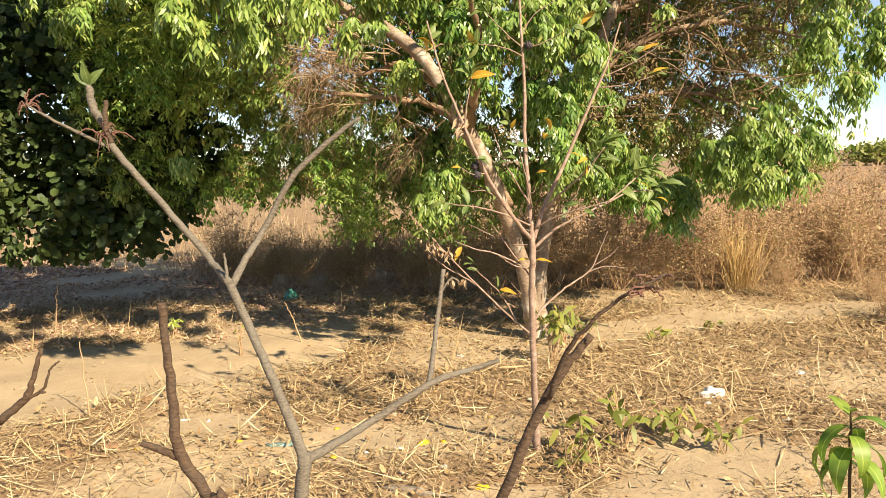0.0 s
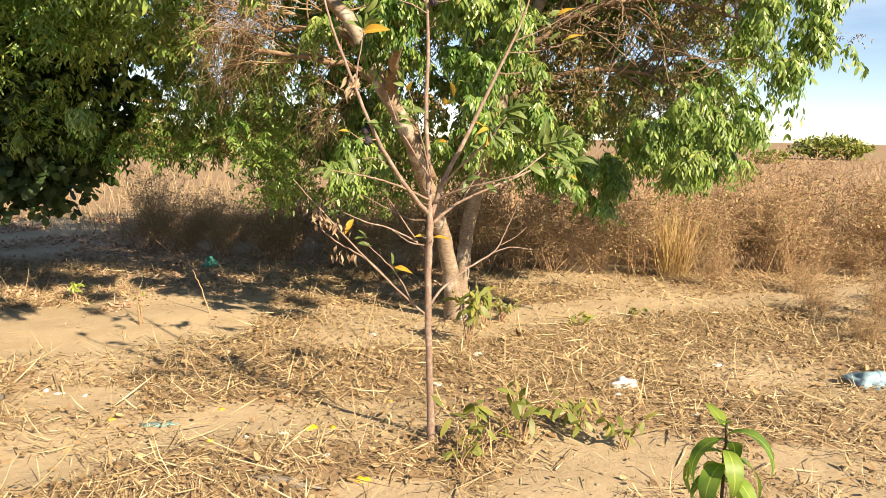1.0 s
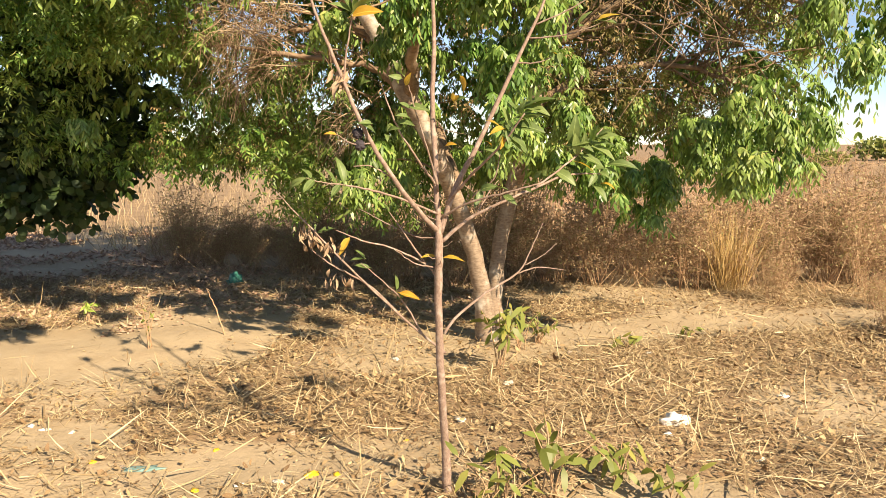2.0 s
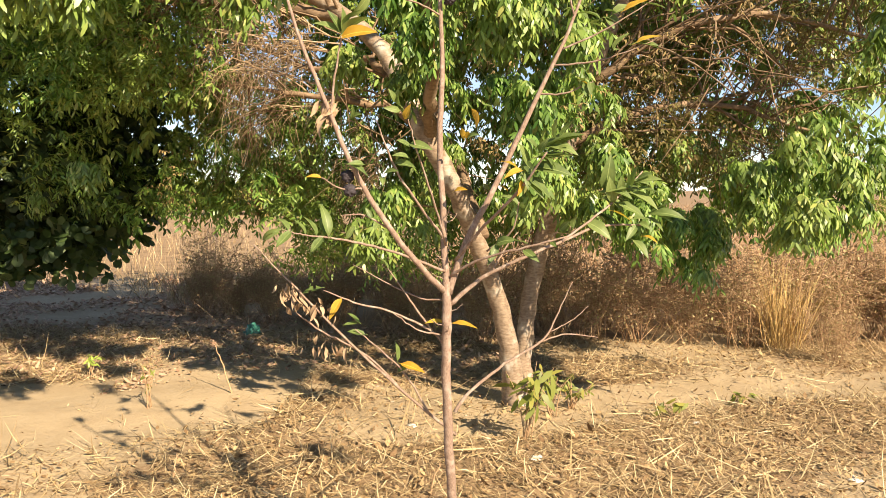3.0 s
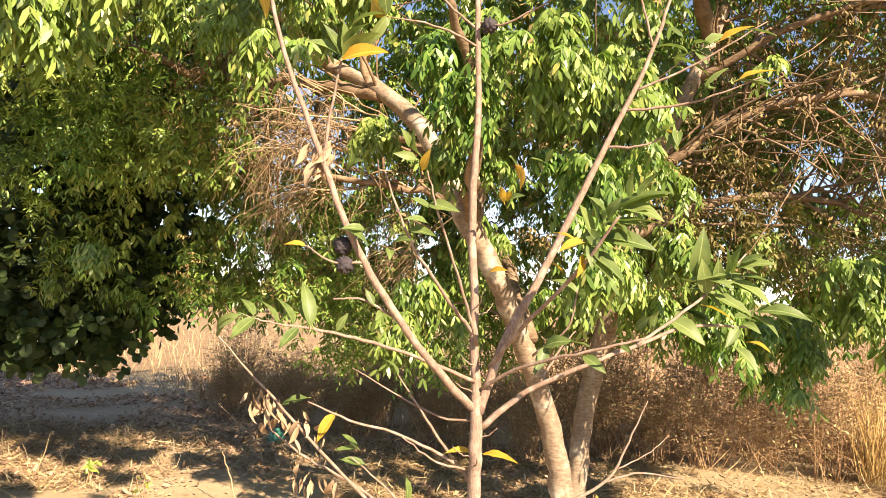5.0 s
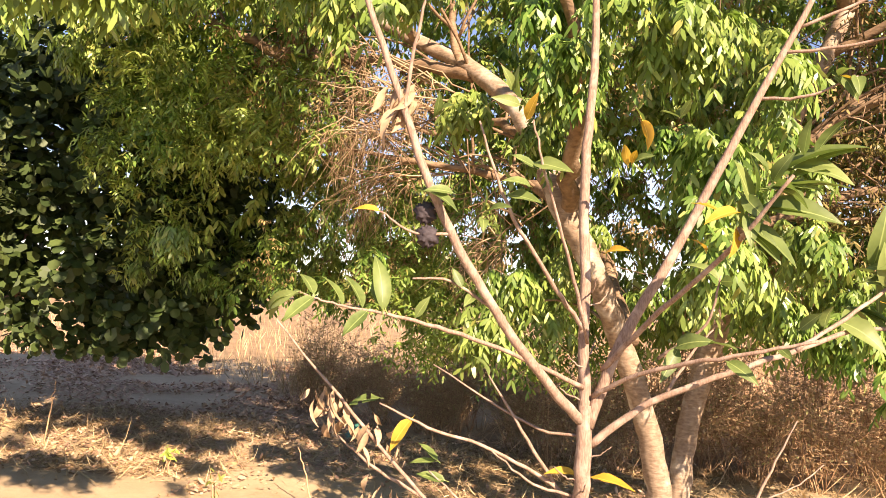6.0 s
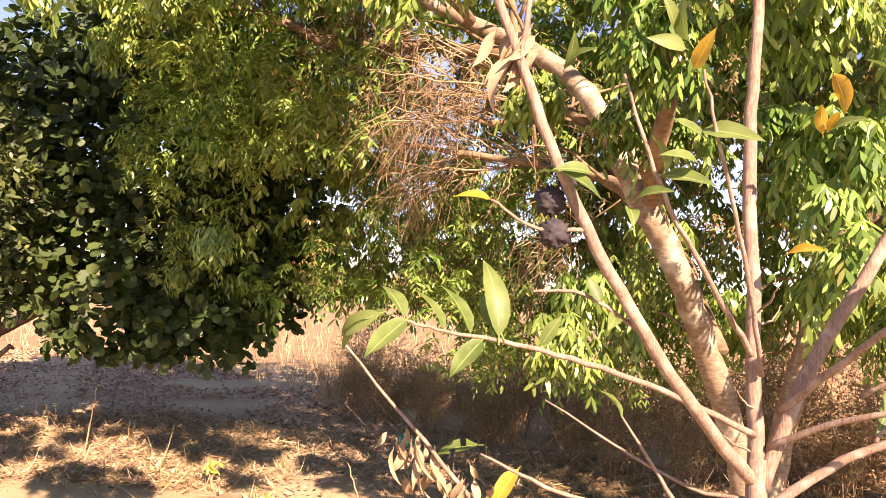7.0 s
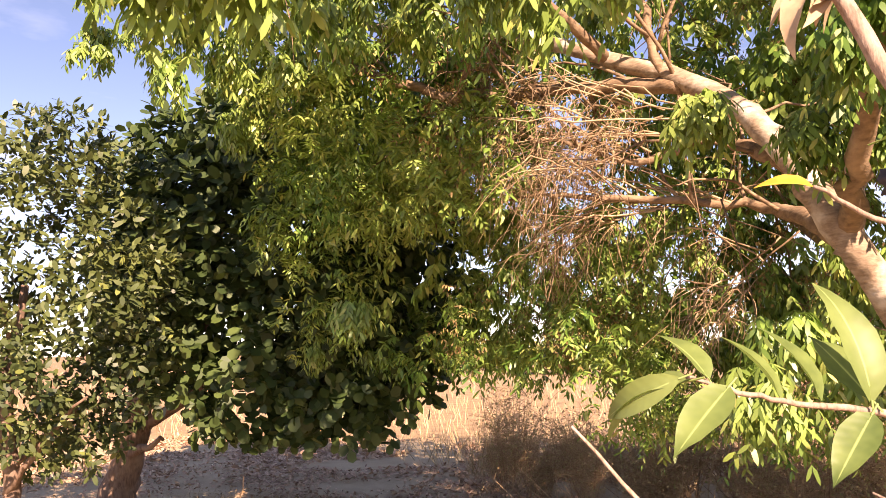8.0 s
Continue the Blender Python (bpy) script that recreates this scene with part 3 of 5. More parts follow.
    P2 = ends[nearest] + away * np.minimum(0.38, 0.11 / (far_off + 1e-6))
    D2 = unit(D2 * 0.6 + unit(away) * 0.6)
    b, w, f, l, wd = sprays(rng, P2 - inv, D2, 6, 4, 0.095, 0.059, 0.27, 0.7, 0.6)
    part("crown", leaf_sheet("crown", b, w, f, l, wd, 0.16), TREE_LEAF, tree, "dense drooping green leaflets")
    # the dark depth of the crown, behind and above
    Q, E = tree_crown_points(rng, 9000, (0.4, 7.7, 2.8), (4.0, 2.4, 2.6), 0.0)
    k = (Q[:, 2] > 1.3) & (Q[:, 1] > 6.9 + 0.25 * np.sin(Q[:, 0] * 4)) & (value_noise(Q, 4.0, 25) > 0.36)
    k &= ~((Q[:, 0] > -2.7) & (Q[:, 0] < -0.5) & (Q[:, 2] > 1.6) & (Q[:, 2] < 2.7) & (rng.uniform(0, 1, len(Q)) < 0.6))
    k |= (Q[:, 2] > 3.4) & (Q[:, 1] > 5.6)
    k &= ~sunlit_gap(rng, Q, (-0.75, 6.65, 2.3), 0.72, 0.9) & ~((Q[:, 0] > -1.7) & (Q[:, 0] < -0.2) & (Q[:, 1] < 7.7) & (Q[:, 2] < 3.0))
    Q, E = Q[k][:1700], E[k][:1700]
    b, w, f, l, wd = sprays(rng, Q - inv, E, 4, 3, 0.16, 0.085, 0.36, 0.75)
    part("inner_crown", leaf_sheet("inner_crown", b, w, f, l, wd, 0.16), TREE_LEAF, tree, "shaded green leaves deep in the crown")
    # fine, thin foliage in the shade of the crown
    fine = [fill(1150, (1.2, 6.2, 1.6), (3.6, 7.9, 3.3), 87, 4.0, 0.40)[0], fill(1500, (-3.2, 6.7, 1.3), (-0.35, 8.6, 3.1), 88, 4.2, 0.44)[0], fill(800, (-3.2, 6.0, 2.1), (-1.25, 7.1, 3.3), 89, 4.5, 0.42)[0], fill(460, (-1.15, 7.0, 0.88), (0.6, 8.3, 1.6), 92, 4.5, 0.40)[0]]
    for Q, mat, size, label in ((fine[0], OLIVE_LEAF, 0.042, "thin olive leaves in the shade of the crown"), (np.vstack(fine[1:]), TREE_LEAF, 0.056, "dark green leaves under the overhang")):
        Q = Q[(Q[:, 0] < 0.65 + 0.43 * (Q[:, 1] - 1.0)) & ~sunlit_gap(rng, Q, (-0.75, 6.6, 2.3), 0.6, 0.8)]
        b, w, f, l, wd = sprays(rng, Q - inv, unit(rng.normal(0, 1, Q.shape)), 4, 4, 0.13, size, 0.28, 0.35)
        part("shaded_foliage", leaf_sheet("shaded_foliage", b, w + rng.normal(0, 0.25, w.shape), f, l, wd, 0.2), mat, tree, label)
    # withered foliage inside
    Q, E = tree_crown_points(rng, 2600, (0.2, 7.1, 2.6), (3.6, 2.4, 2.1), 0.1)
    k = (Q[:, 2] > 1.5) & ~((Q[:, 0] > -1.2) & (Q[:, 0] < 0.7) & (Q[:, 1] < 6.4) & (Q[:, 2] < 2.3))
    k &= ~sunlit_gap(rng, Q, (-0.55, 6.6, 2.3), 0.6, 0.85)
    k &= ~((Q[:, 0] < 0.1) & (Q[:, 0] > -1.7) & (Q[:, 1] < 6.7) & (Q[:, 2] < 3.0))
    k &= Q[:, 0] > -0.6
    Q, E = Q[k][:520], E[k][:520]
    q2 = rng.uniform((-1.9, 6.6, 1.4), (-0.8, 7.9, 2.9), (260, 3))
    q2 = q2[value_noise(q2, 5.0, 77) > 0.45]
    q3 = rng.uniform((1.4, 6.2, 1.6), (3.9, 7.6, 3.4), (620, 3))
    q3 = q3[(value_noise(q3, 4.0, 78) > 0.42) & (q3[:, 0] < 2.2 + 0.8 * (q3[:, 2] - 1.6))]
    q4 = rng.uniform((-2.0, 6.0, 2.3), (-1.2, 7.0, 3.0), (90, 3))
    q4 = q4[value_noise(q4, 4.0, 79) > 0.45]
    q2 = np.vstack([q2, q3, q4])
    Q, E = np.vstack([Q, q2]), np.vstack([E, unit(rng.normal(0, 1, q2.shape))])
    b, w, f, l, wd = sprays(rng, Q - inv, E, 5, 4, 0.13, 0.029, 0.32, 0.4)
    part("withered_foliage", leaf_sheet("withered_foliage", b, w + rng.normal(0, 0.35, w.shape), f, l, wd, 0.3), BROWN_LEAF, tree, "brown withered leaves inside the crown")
    # bare hanging twigs in the bay
    tw = Tubes()
    roots = [((-0.31, 6.5, 2.39), (-1.35, 6.5, 2.55)), ((-0.5, 6.52, 2.35), (-1.2, 6.4, 2.3)), ((-0.21, 6.65, 2.08), (-1.4, 6.58, 2.2)), ((-0.5, 6.6, 2.1), (-1.3, 6.7, 2.0)), ((-0.2, 6.3, 2.4), (-1.2, 6.3, 2.65)), ((-0.6, 6.5, 2.6), (-1.5, 6.5, 2.62)), ((0.05, 6.5, 1.95), (-0.5, 6.9, 1.6))]
    for a, c in roots:
        a, c = np.array(a), np.array(c)
        for j in range(8):
            s = a + (c - a) * rng.uniform(0, 0.75) + rng.normal(0, 0.012, 3)
            e = c + rng.normal(0, 0.17, 3)
            m = (s + e) / 2 + np.array([0, 0, 0.05]) + rng.normal(0, 0.05, 3)
            tw.add([(*(s - inv), 0.0058), (*(m - inv), 0.004), (*(e - inv), 0.0018)], 4, 4, 0.008, rng)
            for i in range(12):
                t = rng.uniform(0.25, 1)
                p = s + (e - s) * t
                q = p + np.array([rng.normal(-0.08, 0.10), rng.normal(0, 0.12), -rng.uniform(0.06, 0.36)])
                mm = (p + q) / 2 + np.array([rng.normal(0, 0.04), rng.normal(0, 0.04), 0.05])
                tw.add([(*(p - inv), 0.0025), (*(mm - inv), 0.0019), (*(q - inv), 0.0011)], 3, 3)
    tagged(part("twig_tangle", tw.mesh("twig_tangle"), DEAD_TWIG, tree), "tangle of bare brown hanging twigs", kind="stuff")
    # thin branchlets through the crown
    br = Tubes()
    for nodes in [q for q in limbs if q[-1][1] > 5.0] + [[(-1.1, 6.75, 3.0, .05), (-2.8, 7.0, 3.7, .03)], [(1.5, 6.4, 2.95, .05), (1.9, 6.8, 4.6, .03)]]:
        q = np.array(nodes)
        for j in range(26 if nodes[-1][0] > 2.5 else 11):
            i = rng.integers(0, len(q) - 1)
            t = rng.uniform(0, 1)
            p = (q[i] * (1 - t) + q[i + 1] * t)[:3]
            along = unit(q[-1][:3] - q[0][:3])
            e = p + unit(along * 0.7 + rng.normal(0, 0.6, 3) + np.array([0, 0, 0.1])) * rng.uniform(0.5, 1.3)
            m = (p + e) / 2 + np.array([0, 0, 0.1])
            br.add([(*(p - inv), 0.0105), (*(m - inv), 0.007), (*(e - inv), 0.003)], 5, 4, 0.012, rng)
            for i in range(4):
                s = p + (e - p) * rng.uniform(0.3, 1)
                t2 = s + rng.normal(0, 0.22, 3) - np.array([0, 0, 0.08])
                br.add([(*(s - inv), 0.005), (*((s + t2) / 2 - inv + rng.normal(0, 0.02, 3)), 0.004), (*(t2 - inv), 0.002)], 3, 3)
    tagged(part("branchwork", br.mesh("branchwork"), LIMB_BARK, tree), "thin brown branching inside the crown", kind="stuff")


big_tree()


# ---------------------------------------------------------------- the dark round-leaved tree and the citrus
def rosettes(rng, pos, outward, count, size, aspect, spread=0.9, lift=0.1):
    n = len(pos)
    B, W, F, L = [], [], [], []
    for k in range(count):
        w = unit(outward * 0.5 + rng.normal(0, spread, (n, 3)) + np.array([0, 0, lift - 0.25]))
        B.append(pos + w * size * 0.25 + rng.normal(0, size * 0.3, (n, 3)))
        W.append(w)
        F.append(unit(outward * 0.4 + np.array([0.25, -0.3, 0.8]) + rng.normal(0, 0.45, (n, 3))))
        L.append(size * rng.uniform(0.7, 1.25, n))
    L = np.concatenate(L)
    return np.vstack(B), np.vstack(W), np.vstack(F), L, L * aspect


def round_leaf_tree():
    rng = np.random.default_rng(9)
    inv = np.array([-5.58, 7.7, 0.0])
    tree = thing("round_leaved_tree", tuple(inv), "low dark tree with broad round leathery leaves, standing in shade", "tree")

    def rel(nodes):
        return [(x + 4.35, y - 6.75, z, r) for x, y, z, r in nodes]

    tb = Tubes()
    tb.add(rel([(-4.4, 6.72, -0.05, 0.2), (-4.35, 6.75, 0.3, 0.15), (-4.2, 6.75, 0.75, 0.125), (-4.1, 6.75, 1.2, 0.11), (-3.95, 6.8, 1.6, 0.09)]), 10, 5, 0.008, rng, 0.05)
    part("trunk", tb.mesh("trunk"), DARK_BARK, tree)
    for nodes in ([(-4.12, 6.75, 1.15, 0.08), (-3.75, 6.7, 1.5, 0.06), (-3.2, 6.6, 1.85, 0.045), (-2.6, 6.5, 2.05, 0.02)], [(-3.95, 6.8, 1.6, 0.07), (-3.8, 6.9, 2.1, 0.05), (-3.4, 7.0, 2.6, 0.025)],
                  [(-4.25, 6.75, 0.7, 0.07), (-3.8, 6.8, 0.95, 0.05), (-3.3, 6.9, 1.25, 0.035), (-2.7, 7.0, 1.35, 0.015)], [(-4.3, 6.75, 0.55, 0.05), (-3.95, 6.6, 0.62, 0.035), (-3.6, 6.5, 0.72, 0.015)],
                  [(-4.1, 6.75, 1.3, 0.06), (-4.6, 6.9, 1.9, 0.045), (-5.1, 7.0, 2.4, 0.02)], [(-4.1, 6.75, 1.2, 0.05), (-3.9, 7.3, 1.7, 0.04), (-3.5, 7.9, 2.0, 0.02)]):
        t2 = Tubes()
        t2.add(rel(nodes), 7, 5, 0.012, rng, 0.04)
        part("limb", t2.mesh("limb"), DARK_BARK, tree)
    d = unit(rng.normal(0, 1, (4600, 3)))
    r = rng.uniform(0.2, 1, (4600, 1)) ** 0.5
    P = np.array([-4.22, 8.05, 2.1]) + d * r * np.array([1.85, 1.4, 1.75])
    k = (P[:, 2] > 0.5 + 0.3 * value_noise(P * np.array([1, 1, 0]), 4, 8)) & (value_noise(P, 4.0, 31) > 0.27)
    k &= ~((P[:, 0] < -4.55) & (P[:, 1] < 8.3) & (P[:, 2] < 1.35))
    P, d = P[k][:2700], d[k][:2700]
    b, w, f, l, wd = rosettes(rng, P - inv, d, 9, 0.10, 0.74)
    part("crown", leaf_sheet("crown", b, w, f, l, wd, 0.1, 0.55), ROUND_LEAF, tree)


def citrus_tree():
    rng = np.random.default_rng(17)
    inv = np.array([-4.87, 6.15, 0.0])
    tree = thing("citrus_tree", tuple(inv), "bushy citrus tree with small glossy leaves and a few oranges", "tree")
    tb = Tubes()
    tb.add([(0, 0, -0.05, 0.075), (0.03, 0.02, 0.5, 0.055), (-0.05, 0.0, 1.1, 0.045), (0.0, 0.05, 1.9, 0.025)], 8, 5, 0.006, rng, 0.05)
    part("trunk", tb.mesh("trunk"), DARK_BARK, tree)
    for j in range(7):
        a = j * 0.9
        t2 = Tubes()
        z0 = 0.5 + 0.15 * j
        t2.add([(0, 0, z0, 0.03), (0.35 * math.cos(a), 0.35 * math.sin(a), z0 + 0.35, 0.02), (0.75 * math.cos(a), 0.75 * math.sin(a), z0 + 0.65, 0.008)], 5, 4, 0.01, rng)
        part("branch", t2.mesh("branch"), DARK_BARK, tree)
    d = unit(rng.normal(0, 1, (3600, 3)))
    r = rng.uniform(0.3, 1, (3600, 1)) ** 0.5
    P = np.array([0.0, 0.0, 1.85]) + d * r * np.array([1.2, 1.0, 1.4])
    k = (P[:, 2] > 0.6) & (value_noise(P, 5.0, 41) > 0.36) & (value_noise(P, 12.0, 42) > 0.4)
    P, d = P[k][:1750], d[k][:1750]
    b, w, f, l, wd = rosettes(rng, P, d, 9, 0.068, 0.46, 0.9, 0.2)
    part("crown", leaf_sheet("crown", b, w, f, l, wd, 0.14), CITRUS_LEAF, tree)
    for x, y, z in ((0.55, -0.85, 2.35), (0.3, -0.95, 1.5), (-0.3, -0.85, 2.4)):
        bm = bmesh.new()
        bmesh.ops.create_uvsphere(bm, u_segments=14, v_segments=10, radius=0.036)
        for v in bm.verts:
            v.co.z *= 0.93
        me = bpy.data.meshes.new("orange")
        bm.to_mesh(me)
        bm.free()
        o = part("orange", me, ORANGE, tree, "ripe orange fruit")
        o.location = (x, y, z)


round_leaf_tree()
citrus_tree()


# ---------------------------------------------------------------- young tree in front, leaf by leaf
def blade(name, length, width, bend, fold, twist, seed, holes=False):
    """A pointed leaf on a short stalk, along +x, with a folded midrib."""
    rng = np.random.default_rng(seed)
    n = 8
    verts, uv, faces = [], [], []
    for i in range(n + 1):
        u = i / n
        w = width * 0.5 * (math.sin(math.pi * min(1, u * 1.02) ** 0.8) ** 0.85 if 0 < u < 1 else 0.02)
        ang = bend * u
        cx = length * (math.sin(ang) / bend if abs(bend) > 1e-3 else u)
        cz = -length * ((1 - math.cos(ang)) / bend if abs(bend) > 1e-3 else 0)
        tw = twist * u
        for s in (-1, 0, 1):
            wob = rng.normal(0, 0.03) * width if s else 0
            yy = s * w
            zz = abs(s) * w * fold + wob
            verts.append((cx, yy * math.cos(tw) - zz * math.sin(tw), cz + yy * math.sin(tw) + zz * math.cos(tw)))
            uv.append((s, u))
    for i in range(n):
        for k in (0, 1):
            if holes and (i, k) in ((2, 0), (4, 1)):
                continue
            a = i * 3 + k
            faces.append((a, a + 3, a + 4, a + 1))
    # stalk
    o = len(verts)
    for p in ((-0.012, 0, 0.0), (0.004, 0, 0.0)):
        for q in ((0, 0.0011, 0.0006), (0, -0.0011, 0.0006), (0, 0, -0.0012)):
            verts.append(tuple(a + b for a, b in zip(p, q)))
            uv.append((0.0, 0.0))
    for k in range(3):
        faces.append((o + k, o + (k + 1) % 3, o + 3 + (k + 1) % 3, o + 3 + k))
    return mesh_from(name, verts, faces, uv, True)


BLADE_SHAPES = ((0.115, 0.043, 0.7), (0.125, 0.045, 0.45), (0.10, 0.042, 0.9), (0.09, 0.036, 0.25), (0.13, 0.036, 1.1), (0.105, 0.046, 0.6), (0.115, 0.043, 0.7), (0.125, 0.045, 0.45))
BLADE_FORM = [(bend, length * 2 * math.sin(bend / 2) / bend) for length, width, bend in BLADE_SHAPES]   # bend and straight reach of each kind
BLADES = [blade("leaf", 0.115, 0.043, 0.7, 0.42, 0.1, 1), blade("leaf", 0.125, 0.045, 0.45, 0.35, -0.3, 2), blade("leaf", 0.10, 0.042, 0.9, 0.45, 0.35, 3), blade("leaf", 0.09, 0.036, 0.25, 0.34, 0.15, 4), blade("leaf", 0.13, 0.036, 1.1, 0.5, -0.15, 5)]
CHEWED = blade("leaf", 0.105, 0.046, 0.6, 0.2, 0.1, 6, True)
DRY_BLADES = [blade("dry_leaf", 0.13, 0.034, 0.7, 0.7, 1.2, 11), blade("dry_leaf", 0.11, 0.03, -0.5, 0.9, -1.5, 12), blade("dry_leaf", 0.10, 0.036, 1.1, 0.6, 0.6, 13)]
LONG_BLADES = [blade("leaf", 0.20, 0.056, 2.3, 0.2, 0.1, 21), blade("leaf", 0.18, 0.054, 2.5, 0.25, -0.2, 22), blade("leaf", 0.16, 0.048, 1.9, 0.2, 0.2, 23), blade("leaf", 0.12, 0.04, 0.6, 0.2, 0.0, 24)]
for me in BLADES + [CHEWED]:
    me.materials.append(SAPLING_LEAF)
YELLOW_BLADES = []
for me in BLADES[:3]:
    c = me.copy()
    c.materials.clear()
    c.materials.append(YELLOW_LEAF)
    YELLOW_BLADES.append(c)
for me in DRY_BLADES:
    me.materials.append(DRY_LEAF)
for me in LONG_BLADES:
    me.materials.append(SEEDLING_LEAF)


def set_leaf(parent, origin, me, at, way, up=(0.2, -0.4, 0.9), size=1.0, label="", name="leaf"):
    """A leaf whose stalk sits at at and whose blade runs along way, face towards up."""
    x = Vector(way).normalized()
    z = Vector(up)
    y = z.cross(x).normalized()
    z = x.cross(y)
    m = Matrix((x, y, z)).transposed().to_4x4()
    m.translation = Vector(at) - Vector(origin)
    ob = part(name, me, None, parent, label)
    ob.matrix_basis = m @ Matrix.Diagonal((size, size, size, 1))
    return ob


def sapling():
    rng = np.random.default_rng(23)
    O = (0.5, 3.96, 0.0)
    tree = thing("young_fruit_tree", O, "slender young fruit tree with sparse large leaves and shrivelled fruit", "tree")

    hosts = []

    def wood(name, nodes, sides=7, mat=SAP_BARK, wob=0.0009):
        tb = Tubes()
        tb.add([(x - O[0], y - O[1], z, r * 0.84) for x, y, z, r in nodes], sides, 6, wob, rng, 0.03)
        ob = part(name, tb.mesh(name), mat, tree)
        hosts.append((ob, np.array([n[:3] for n in curve_points(nodes, 4)])))
        return ob

    def leaf_on(me, at, *rest):
        host = min(hosts, key=lambda h: np.min(np.linalg.norm(h[1] - np.array(at), axis=1)))[0]
        return set_leaf(host, O, me, at, *rest)

    wood("trunk", [(0.5, 3.96, -0.03, 0.027), (0.492, 3.93, 0.2, 0.0215), (0.478, 3.83, 0.5, 0.02), (0.468, 3.75, 0.85, 0.019), (0.472, 3.70, 1.08, 0.019), (0.472, 3.70, 1.2, 0.017)], 10)
    wood("stem", [(0.472, 3.70, 1.16, 0.015), (0.462, 3.70, 1.35, 0.0125), (0.446, 3.716, 1.66, 0.0115), (0.452, 3.73, 1.9, 0.0095), (0.44, 3.74, 2.2, 0.0075), (0.435, 3.76, 2.6, 0.004)], 9)
    wood("branch", [(0.466, 3.695, 1.17, 0.013), (0.40, 3.62, 1.25, 0.0115), (0.30, 3.52, 1.4, 0.0105), (0.216, 3.455, 1.56, 0.0095), (0.154, 3.446, 1.71, 0.008), (0.06, 3.43, 1.95, 0.006), (0.0, 3.42, 2.18, 0.004)], 8)
    wood("branch", [(0.478, 3.70, 1.16, 0.014), (0.53, 3.70, 1.32, 0.0125), (0.63, 3.71, 1.52, 0.011), (0.75, 3.72, 1.78, 0.009), (0.852, 3.737, 2.0, 0.0065), (0.92, 3.75, 2.2, 0.004)], 8)
    wood("branch", [(0.478, 3.71, 1.12, 0.010), (0.58, 3.70, 1.21, 0.008), (0.70, 3.68, 1.275, 0.007), (0.83, 3.70, 1.33, 0.006), (0.97, 3.78, 1.38, 0.005), (1.13, 3.86, 1.38, 0.003)])
    wood("branch", [(0.84, 3.70, 1.335, 0.005), (0.93, 3.74, 1.40, 0.0045), (1.02, 3.80, 1.47, 0.004), (1.11, 3.84, 1.56, 0.0025)])
    wood("branch", [(0.485, 3.69, 1.22, 0.006), (0.58, 3.62, 1.28, 0.005), (0.72, 3.55, 1.325, 0.0042), (0.84, 3.52, 1.36, 0.003)])
    wood("branch", [(0.50, 3.70, 1.27, 0.0075), (0.58, 3.60, 1.37, 0.006), (0.70, 3.45, 1.5, 0.005), (0.77, 3.38, 1.6, 0.003)])
    wood("branch", [(0.466, 3.69, 1.235, 0.006), (0.36, 3.58, 1.29, 0.005), (0.25, 3.47, 1.335, 0.0045), (0.16, 3.40, 1.358, 0.0034), (0.11, 3.36, 1.366, 0.0026), (0.07, 3.32, 1.378, 0.002), (0.045, 3.303, 1.386, 0.0012)])
    wood("branch", [(0.49, 3.90, 0.63, 0.0075), (0.36, 3.83, 0.76, 0.006), (0.18, 3.72, 0.96, 0.0052), (0.02, 3.64, 1.15, 0.0042), (-0.123, 3.573, 1.324, 0.002)])
    wood("branch", [(0.33, 3.81, 0.79, 0.005), (0.20, 3.78, 0.93, 0.0045), (0.06, 3.70, 1.03, 0.004), (-0.02, 3.66, 1.1, 0.002)])
    wood("branch", [(0.465, 3.75, 0.97, 0.006), (0.42, 3.74, 1.03, 0.005), (0.30, 3.68, 1.10, 0.0042), (0.18, 3.63, 1.14, 0.0035), (0.09, 3.60, 1.18, 0.002)])
    wood("branch", [(0.42, 3.74, 1.03, 0.0048), (0.36, 3.72, 1.12, 0.0042), (0.28, 3.70, 1.24, 0.002)])
    wood("branch", [(0.40, 3.85, 0.72, 0.0045), (0.33, 3.80, 0.86, 0.004), (0.26, 3.75, 0.95, 0.0032), (0.17, 3.70, 1.04, 0.002)])
    wood("branch", [(0.488, 3.87, 0.72, 0.0085), (0.54, 3.89, 0.79, 0.0075), (0.66, 3.93, 0.88, 0.0065), (0.80, 3.98, 0.965, 0.005), (0.86, 4.0, 1.08, 0.0032), (0.90, 4.0, 1.17, 0.0018)])
    wood("branch", [(0.79, 3.98, 0.955, 0.0042), (0.88, 4.0, 0.98, 0.003), (1.0, 4.05, 0.96, 0.0018)])
    wood("branch", [(0.82, 3.985, 0.99, 0.003), (0.90, 4.0, 1.03, 0.002), (0.96, 4.02, 1.08, 0.0014)])
    wood("branch", [(0.462, 3.70, 1.34, 0.0055), (0.40, 3.60, 1.44, 0.0048), (0.33, 3.52, 1.56, 0.004), (0.28, 3.48, 1.70, 0.002)])
    wood("branch", [(0.47, 3.68, 1.32, 0.0045), (0.44, 3.58, 1.46, 0.004), (0.40, 3.50, 1.6, 0.003), (0.375, 3.47, 1.70, 0.002)])
    wood("branch", [(0.154, 3.446, 1.70, 0.0045), (0.165, 3.435, 1.8, 0.004), (0.19, 3.425, 1.93, 0.0025)])
    wood("branch", [(0.33, 3.56, 1.36, 0.004), (0.24, 3.5, 1.42, 0.003), (0.18, 3.47, 1.42, 0.002)])
    wood("branch", [(0.24, 3.47, 1.50, 0.0035), (0.18, 3.44, 1.5, 0.0028), (0.13, 3.42, 1.53, 0.002)])
